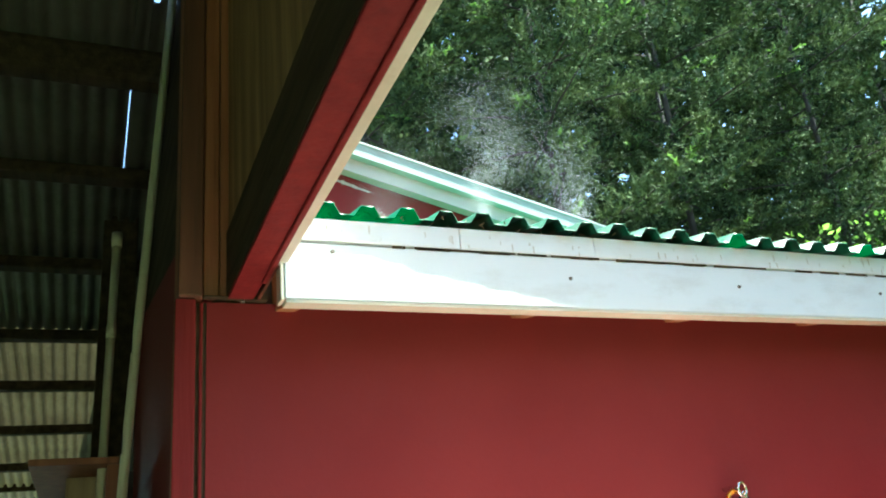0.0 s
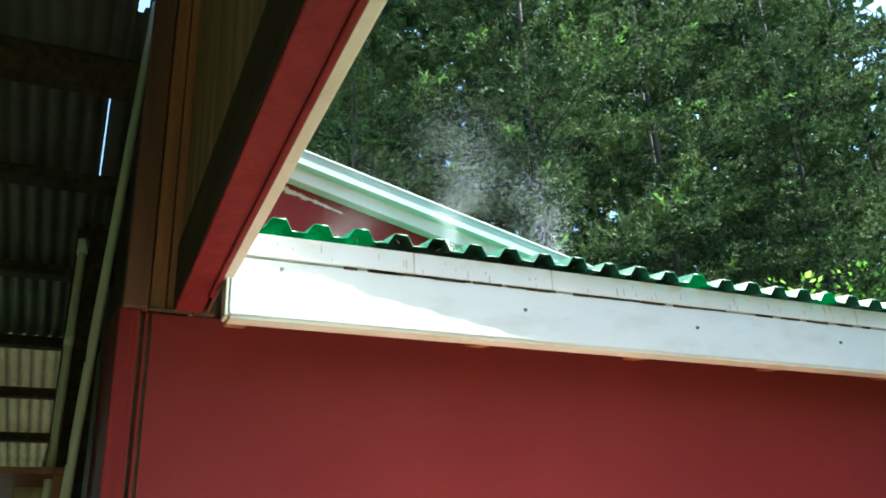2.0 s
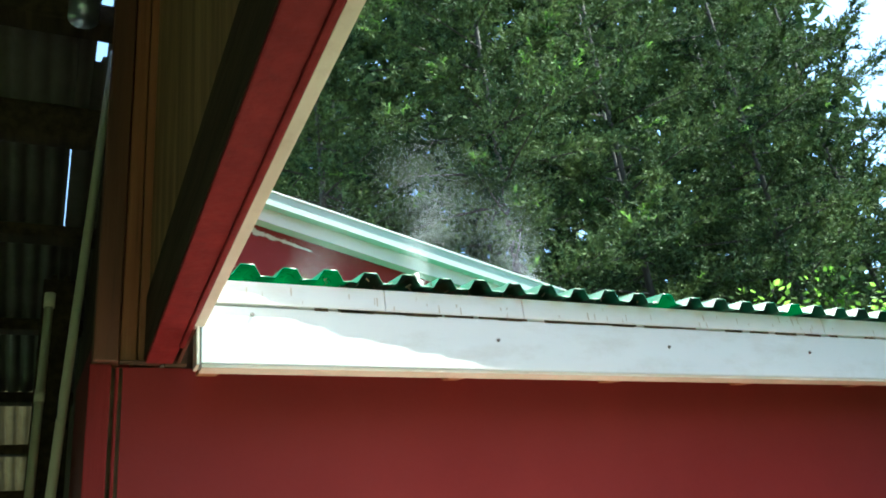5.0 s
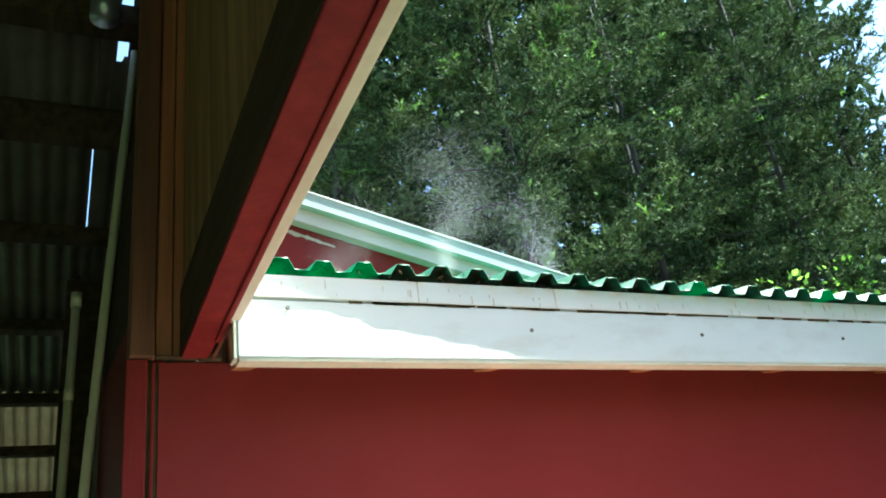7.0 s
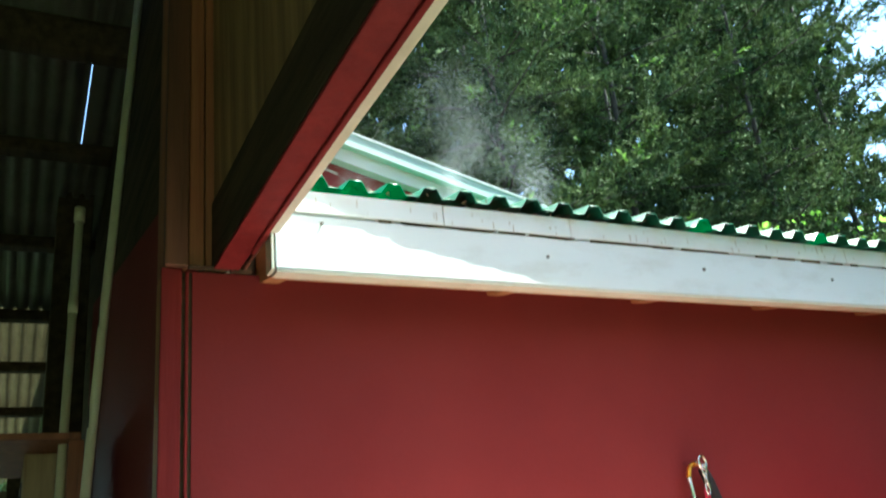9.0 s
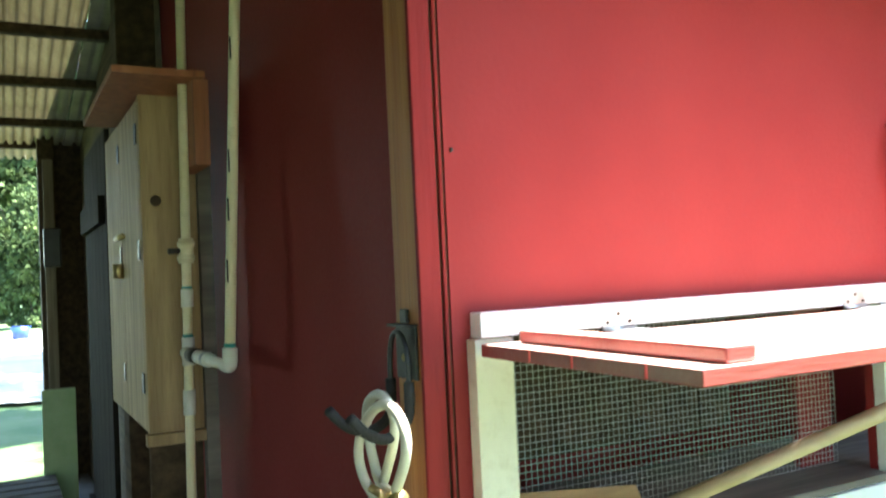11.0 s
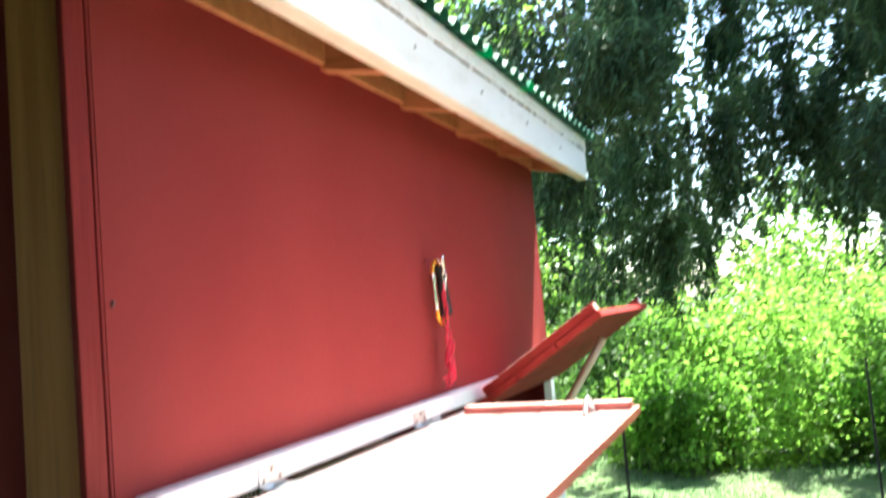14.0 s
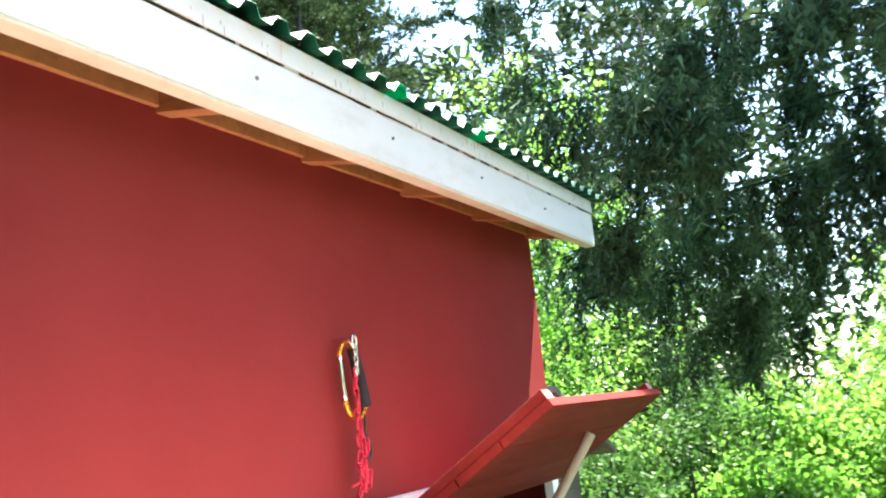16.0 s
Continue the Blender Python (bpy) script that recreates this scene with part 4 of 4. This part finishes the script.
tube("frame", flat([(1.1085, 1.700), (1.109, 1.722), (1.119, 1.739), (1.136, 1.744), (1.151, 1.736), (1.163, 1.712), (1.180, 1.650), (1.186, 1.612), (1.178, 1.592), (1.158, 1.584), (1.136, 1.590), (1.122, 1.607), (1.1175, 1.628)]), 0.0056, GOLD, ck)
tube("gate", flat([(1.1075, 1.712), (1.111, 1.67), (1.117, 1.622)], 4), 0.0058, CHROME, ck, "silver gate", seg=12)
for zc, xc in ((1.712, 1.1075), (1.625, 1.1168)):
    tube("gate_collar", [(xc, -0.030, zc - 0.003), (xc, -0.030, zc + 0.003)], 0.0068, CHROME, ck, seg=12)
tube("grip", flat([(1.152, 1.733), (1.164, 1.708), (1.178, 1.655), (1.186, 1.607)], 5), 0.0105, FOAM, ck, "black foam grip", seg=14, r_end=0.0165)
sr = thing("screw_hook", "small steel screw hook with chrome split ring", "hook")
tube("shank", smooth_path([(1.130, 0.0, 1.750), (1.130, -0.03, 1.752), (1.128, -0.042, 1.746), (1.132, -0.047, 1.738)], 5), 0.0042, CHROME, sr)
ringp = [Vector((1.139 + 0.015 * math.cos(a), -0.048 + 0.005 * math.cos(a), 1.745 + 0.015 * math.sin(a))) for a in np.linspace(0, 2 * math.pi, 20, endpoint=False)]
tube("split_ring", ringp, 0.0038, CHROME, sr, closed=True, seg=8)
for k in range(3):
    cz = 1.727 - 0.020 * k
    lp = [Vector((1.139 + 0.0065 * math.cos(a) * (1, 0.4, 1)[k], -0.050 + 0.006 * math.cos(a) * (0.2, 1, 0.2)[k], cz + 0.0135 * math.sin(a))) for a in np.linspace(0, 2 * math.pi, 14, endpoint=False)]
    tube("chain_link", lp, 0.0024, CHROME, sr, closed=True, seg=6)
ch = thing("red_chain", "tangled red plastic chain hanging from the ring", "chain")
rng = random.Random(9)
for k in range(26):
    s = k / 13 if k < 14 else (k - 14) / 11
    base = Vector((1.137 + 0.003 * s, -0.045, 1.675 - 0.222 * s)) if k < 14 else Vector((1.152 + 0.014 * math.sin(k * 0.9), -0.040, 1.535 - 0.100 * s))
    base += Vector((rng.uniform(-0.006, 0.006) * (0.3 + s), rng.uniform(-0.006, 0.004), 0))
    tilt, spin = rng.uniform(-0.5, 0.5) * (0.3 + s), (k % 2) * 1.2 + rng.uniform(-0.3, 0.3)
    R = Matrix.Rotation(tilt, 3, "Y") @ Matrix.Rotation(spin, 3, "Z")
    lp = [base + R @ Vector((0.0068 * math.copysign(abs(math.cos(a)) ** 0.6, math.cos(a)), 0, 0.0135 * math.copysign(abs(math.sin(a)) ** 0.6, math.sin(a)))) for a in np.linspace(0, 2 * math.pi, 12, endpoint=False)]
    tube("chain_link", lp, 0.0024, CHAIN_RED, ch, closed=True, seg=6)
tube("end_link", [(1.112, -0.035, 1.447), (1.134, -0.040, 1.452), (1.156, -0.042, 1.452)], 0.003, CHAIN_RED, ch)
cl = thing("cord_loop", "small black cord loop hanging below the carabiner", "cord")
tube("cord", flat([(1.178, 1.590), (1.180, 1.572), (1.174, 1.556), (1.180, 1.545), (1.191, 1.530), (1.193, 1.510), (1.184, 1.495), (1.178, 1.503)], 5, -0.034), 0.0030, BLACK, cl)
nl = thing("wall_nail", "small dark nail head in the red wall", "nail")
tube("head", [(0.019, 0.001, 1.663), (0.019, -0.003, 1.663)], 0.0035, BLACK, nl, seg=8)

# ---- barn: roof, walls, posts ----
def barn_z(y):
    return 3.75 - 0.17 * y


def barn_roof(xa, xb, spans):
    prof = []
    x = xa
    while x < xb - 0.05:
        prof += [(x, 0), (x + 0.022, 0), (x + 0.030, 0.026), (x + 0.048, 0.026), (x + 0.056, 0)]
        x += 0.068
    prof.append((xb, 0))
    if len(prof) == 1:
        prof.insert(0, (xa, 0))
    m = len(prof)
    for ys, mat, label in spans:
        v = [(px, y, barn_z(y) + 0.05 + h) for y in ys for px, h in prof]
        f = [(j * m + k, j * m + k + 1, j * m + m + k + 1, j * m + m + k) for j in range(len(ys) - 1) for k in range(m - 1)]
        tagged(mesh_np("ceiling", np.array(v), np.array(f), mat), label, "ceiling", kind="structure")


METAL_LABEL, CLEAR_LABEL = "dark ribbed metal barn roof seen from below", "yellowed translucent ribbed roofing over the barn end"
barn_roof(-5.2, -0.113, (([-4.6, -1.0, 2.0, 3.62], BARN_METAL, METAL_LABEL), ([3.62, 5.0, 6.9], BARN_CLEAR, CLEAR_LABEL)))
barn_roof(-0.113, -0.062, (([-4.6, 1.4], BARN_METAL, METAL_LABEL), ([2.0, 3.62], BARN_METAL, METAL_LABEL)))
barn_roof(-0.108, -0.062, (([1.4, 2.0], BARN_METAL, METAL_LABEL), ([3.62, 6.9], BARN_CLEAR, CLEAR_LABEL)))
barn_roof(-0.062, 0.125, (([-4.6, 0.72], BARN_METAL, METAL_LABEL), ([1.02, 3.62], BARN_METAL, METAL_LABEL), ([3.62, 6.9], BARN_CLEAR, CLEAR_LABEL)))
barn_roof(-0.022, 0.125, (([0.72, 1.02], BARN_METAL, METAL_LABEL),))
for y, h, m in ((0.80, 0.09, DARKWOOD), (1.28, 0.15, DARKWOOD), (2.02, 0.06, DARKWOOD), (2.80, 0.06, DARKWOOD), (3.60, 0.06, DARKWOOD), (4.32, 0.06, DARKWOOD), (5.10, 0.06, DARKWOOD), (5.90, 0.06, DARKWOOD), (-0.8, 0.06, DARKWOOD), (-2.2, 0.06, DARKWOOD), (-3.6, 0.06, DARKWOOD)):
    t = thing("purlin", "dark rough roof purlin of the barn" if h < 0.1 else "thick dark log tie beam of the barn", "beam", "roof purlins of the barn")
    board("timber", -5.15, 0.03, y - 0.045, y + 0.045, barn_z(y) + 0.046 - h, barn_z(y) + 0.046, m, t, bevel=0.008 if h < 0.1 else 0.03)


def barn_wall(name, boxes, label, m=PLANK):
    bm = bmesh.new()
    for q in boxes:
        cuboid(bm, *q)
    return tagged(part(name, bm, m), label, "wall", kind="structure")


# left and rear walls are out of view; openings sized to light the barn
barn_wall("wall_barn_left", [(-5.25, -5.2, -4.6, 3.4, GZ, 4.7), (-5.25, -5.2, 3.4, 5.6, 2.1, 4.7), (-5.25, -5.2, 5.6, 6.6, GZ, 4.7)], "unseen dark plank barn wall, bay added to let light in", DARKWOOD)
barn_wall("wall_barn_rear", [(-5.2, -3.6, -4.65, -4.6, GZ, 4.75), (-3.6, -0.5, -4.65, -4.6, 2.5, 4.75), (-0.5, 0.12, -4.65, -4.6, GZ, 4.75)], "unseen dark plank barn wall, doorway added to light the interior", DARKWOOD)
barn_wall("wall_barn_far", [(-5.2, -1.9, 6.5, 6.55, GZ, 2.9), (-1.9, -0.315, 6.5, 6.55, 2.66, 2.9), (-0.315, 0.1, 6.5, 6.55, GZ, 2.9)], "dark plank barn wall with a wide doorway", DARKWOOD)
barn_wall("wall_barn_side", [(0.02, 0.06, 2.41, 6.5, GZ, 3.4), (0.0195, 0.036, 0.1, 2.41, 2.3, 3.9)], "dark plank barn wall above the coop", DARKWOOD)
barn_wall("floor", [(-5.2, 0.0, -4.6, 6.5, GZ - 0.05, GZ + 0.035)], "trodden dirt barn floor", DIRT)

for x0, x1, y0, y1, z0, z1, lab in ((-0.175, -0.02, 2.42, 2.56, GZ, 3.5, "dark square barn post"), (-0.315, -0.19, 6.36, 6.49, GZ, 2.8, "dark door post of the barn")):
    t = thing("barn_post", lab, "post", "barn posts")
    board("post", x0, x1, y0, y1, z0, z1, DARKWOOD if y0 > 1 else STAIN, t, bevel=0.006)
t = thing("corner_post", "reddish stained post rising from the coop corner", "post")
board("post", -0.048, -0.004, -0.020, 0.0, 2.16, 3.9, OLDSTAIN, t, bevel=0.004)

# wall cupboard beyond the pipes
cb = thing("wall_cupboard", "knotty pale wooden cupboard with latched doors beside the pipes", "cupboard")
board("side_panel", -0.246, -0.085, 1.42, 1.445, 1.035, 2.04, KNOTTY, cb, "pale board with wavy grain and knot")
board("bottom_rail", -0.253, -0.08, 1.405, 1.445, 1.0, 1.034, KNOTTY, cb)
board("cleat", -0.084, -0.045, 1.40, 1.445, GZ + 0.04, 2.05, GREYWOOD, cb, "narrow grey upright")
for y0, y1 in ((1.45, 1.86), (1.865, 2.28)):
    d = board("door", -0.246, -0.230, y0, y1, 1.04, 2.03, KNOTTY, cb, "pale pine door")
    for z in (1.15, 1.55, 1.9):
        board("hinge", -0.250, -0.2465, y0 + 0.01, y0 + 0.05, z, z + 0.06, BLACK, d, bevel=0.001)
tube("clasp", [(-0.256, 1.78, 1.64), (-0.256, 1.95, 1.64)], 0.010, BRASS, cb, "rusty brass clasp")
tube("padlock", [(-0.262, 1.86, 1.50), (-0.262, 1.86, 1.55)], 0.02, BRASS, cb)
board("lower_panel", -0.244, -0.09, 1.43, 1.445, GZ + 0.04, 0.998, DARKWOOD, cb, "dark panel below")
tube("knot", [(-0.205, 1.4195, 1.722), (-0.205, 1.412, 1.722)], 0.016, DARKWOOD, cb, seg=10)
sh = thing("shelf_plank", "brown plank shelf with end block above the cupboard", "shelf")
board("plank", -0.345, -0.100, 1.175, 2.0, 2.042, 2.062, STAIN, sh)
board("end_block", -0.132, -0.090, 1.185, 1.40, 1.80, 2.041, STAIN, sh)
eb = thing("switch_box", "small black electrical box on a pale upright", "switch box")
board("upright", -0.36, -0.30, 4.60, 4.64, GZ + 0.04, 2.3, PLANK, eb)
board("box", -0.37, -0.27, 4.53, 4.598, 1.62, 1.86, BLACK, eb, bevel=0.01)
lp = thing("leaning_board", "pale green notice board leaning by the barn door", "board")
board("panel", -0.42, -0.24, 4.2, 4.225, GZ + 0.04, 0.9, CLOTH, lp)
tp = thing("tarp_pile", "dark blue folded tarpaulin heap on the barn floor", "tarp")
bm = bmesh.new()
bmesh.ops.create_grid(bm, x_segments=24, y_segments=24, size=0.5)
for v in bm.verts:
    r = max(abs(v.co.x), abs(v.co.y)) * 2
    v.co.z = max(0, 0.42 * (1 - r ** 4)) + 0.05 * noise.noise(v.co * 6)
    v.co.x *= 0.9
bmesh.ops.transform(bm, verts=bm.verts, matrix=Matrix.Translation((-0.82, 2.6, GZ + 0.05)))
part("sheet", bm, TARP, tp, smooth=True)
pb = thing("pallet", "grey slatted pallet beyond the tarp", "pallet")
for k in range(6):
    board("slat", -1.3, -0.36, 3.3 + 0.15 * k, 3.42 + 0.15 * k, GZ + 0.5, GZ + 0.52, GREYWOOD, pb)
for x in (-1.28, -0.85, -0.42):
    board("bearer", x, x + 0.05, 3.3, 4.17, GZ + 0.036, GZ + 0.499, GREYWOOD, pb)
# added near-black planks paint in the dark recess by the cupboard
pd = thing("plank_door", "near-black planks added to darken the barn wall", "door")
for k in range(6):
    board("plank", -0.212, -0.190, 2.62 + 0.16 * k, 2.775 + 0.16 * k, GZ + 0.05, 2.15, SHADE_BLACK, pd, bevel=0.004)
for z in (0.3, 1.75):
    board("ledge", -0.240, -0.213, 2.66, 3.54, z, z + 0.12, SHADE_BLACK, pd, bevel=0.004)
lj = thing("lamp_fitting", "clear glass jar lamp fitting under the barn roof", "lamp")
tube("socket", [(-0.11, 0.66, 3.69), (-0.11, 0.66, 3.61)], 0.03, STEEL, lj)
tube("jar", [(-0.11, 0.66, 3.61), (-0.11, 0.66, 3.50)], 0.045, STEEL, lj, seg=14)

bush(0.9, 40.0, 2.0, 6.0, 91, n=16000, leaf=0.25, label="rounded clipped green shrub beyond the barn door", mat=NEEDLE, group="shrubs beyond the barn")
bush(-3.0, 50.0, 4.6, 12.0, 92, n=14000, leaf=0.5, label="tall dark shrubs beyond the barn door", mat=NEEDLE, group="shrubs beyond the barn")
bush(3.4, 50.0, 4.6, 12.0, 93, n=14000, leaf=0.5, label="tall dark shrubs beyond the barn door", mat=NEEDLE, group="shrubs beyond the barn")
bk = thing("bucket", "blue plastic bucket on the ground beyond the barn door", "bucket")
tube("body", [(0.0, 30.0, GZ), (0.0, 30.0, GZ + 0.45)], 0.25, BUCKET, bk, seg=14, r_end=0.3)

# pale patch laid over the soil paints in sunlit ground
b = bmesh.new()
bmesh.ops.create_grid(b, x_segments=30, y_segments=30, size=0.5)
for v in b.verts:
    v.co = Vector((v.co.x * 9 + 0.6 * noise.noise(v.co * 9), 24 + v.co.y * 24 + 0.8 * noise.noise(v.co * 7 + Vector((3, 1, 0))), GZ + 0.05))
tagged(part("drive", b, SUNLIT_GROUND), "pale patch painting in sunlit ground beyond the barn door", "drive", kind="structure")

# ---- small shed roof and fence beyond the coop ----
sd = thing("low_shed", "weathered low shed with grey board roof beyond the coop", "shed")
board("roof_board", 0, 0.9, -0.5, 0.5, 0, 0.035, GREYWOOD, sd, m=Matrix.Translation((3.55, 0.95, 1.62)) @ Matrix.Rotation(radians(24), 4, "Y"))
board("wall", 3.62, 4.2, 0.62, 1.3, GZ - 0.05, 1.30, GREYWOOD, sd)
board("white_trim", 3.55, 3.60, 0.47, 0.50, 1.52, 1.60, WHITE, sd)
for k, (x, y) in enumerate(((5.36, 0.28), (6.0, -1.43), (6.6, -3.1), (4.9, 1.9))):
    t = thing("fence_post", "thin dark green steel fence post", "fence post", "wire fence posts")
    base = GZ - 0.02 * max(x - 3, 0) - 0.05
    board("stake", x - 0.012, x + 0.012, y - 0.003, y + 0.003, base, 1.02, BLACK, t, bevel=0.001)
    board("rib", x - 0.003, x + 0.003, y - 0.016, y - 0.0035, base, 1.02, BLACK, t, bevel=0.001)
wf = thing("fence_wire", "thin steel wires strung between fence posts", "wire")
for z in (0.4, 0.85):
    tube("wire", [(4.9, 1.9, z), (5.36, 0.28, z), (6.0, -1.43, z), (6.6, -3.1, z)], 0.0008, GREYWOOD, wf, seg=5)

# ---- grass ----
rng = np.random.default_rng(3)
n = 75000
gx = rng.uniform(3.2, 11, n)
gy = rng.uniform(-6, 4.5, n)
clump = np.sin(gx * 2.1 + 1.3 * np.sin(gy * 1.7)) * np.cos(gy * 2.6 + gx) + rng.normal(size=n) * 0.35
ok = clump > -0.15 - 0.12 * (gx - 4)
gx, gy = gx[ok], gy[ok]
n = len(gx)
gz = GZ + 0.03 * np.sin(gx * 1.3) * np.cos(gy * 1.1) - 0.02 * np.clip(gx - 3, 0, 40) - 0.01
D = unit(np.stack([rng.normal(size=n) * 0.5, rng.normal(size=n) * 0.5, np.ones(n)], 1))
v, f = leaf_quads(np.stack([gx, gy, gz], 1), D, rng.uniform(0.025, 0.065, n), rng.uniform(0.002, 0.004, n), rng)
tagged(mesh_np("grass", v, f, GRASS), "short uneven green lawn grass", "grass", kind="stuff")

# ---- fine mist over the roof ----
rng = np.random.default_rng(8)
V = []
for x0, y0, z0, hgt, w, cnt, lean in ((0.82, 0.36, 2.57, 0.42, 0.17, 110000, 0.04), (1.74, 1.15, 2.84, 0.48, 0.16, 90000, -0.20), (0.50, 0.38, 2.46, 0.28, 0.16, 50000, 0.05), (1.3, 0.8, 2.70, 0.55, 0.55, 60000, -0.1)):
    s = rng.random(cnt) ** 1.3
    wid = w * (0.12 + 0.9 * s)
    swirl = 0.035 * np.sin(s * 8 + x0 * 5) + 0.02 * np.sin(s * 21 + x0)
    side = np.where(rng.random(cnt) < 0.35, 0.08 * s, -0.03 * s)
    P = np.stack([x0 + lean * s + swirl + side + rng.normal(size=cnt) * wid * 0.42, y0 + rng.normal(size=cnt) * wid * 0.5, z0 + s * hgt + rng.normal(size=cnt) * 0.03], 1)
    r = rng.uniform(0.00013, 0.00030, cnt)[:, None, None]
    V.append((P[:, None, :] + r * rng.normal(size=(cnt, 3, 3))).reshape(-1, 3))
V = np.concatenate(V)
F3 = np.arange(len(V)).reshape(-1, 3)
tagged(mesh_np("mist", V, F3, DROPLET), "fine white water mist drifting above the roof", "mist", kind="stuff")
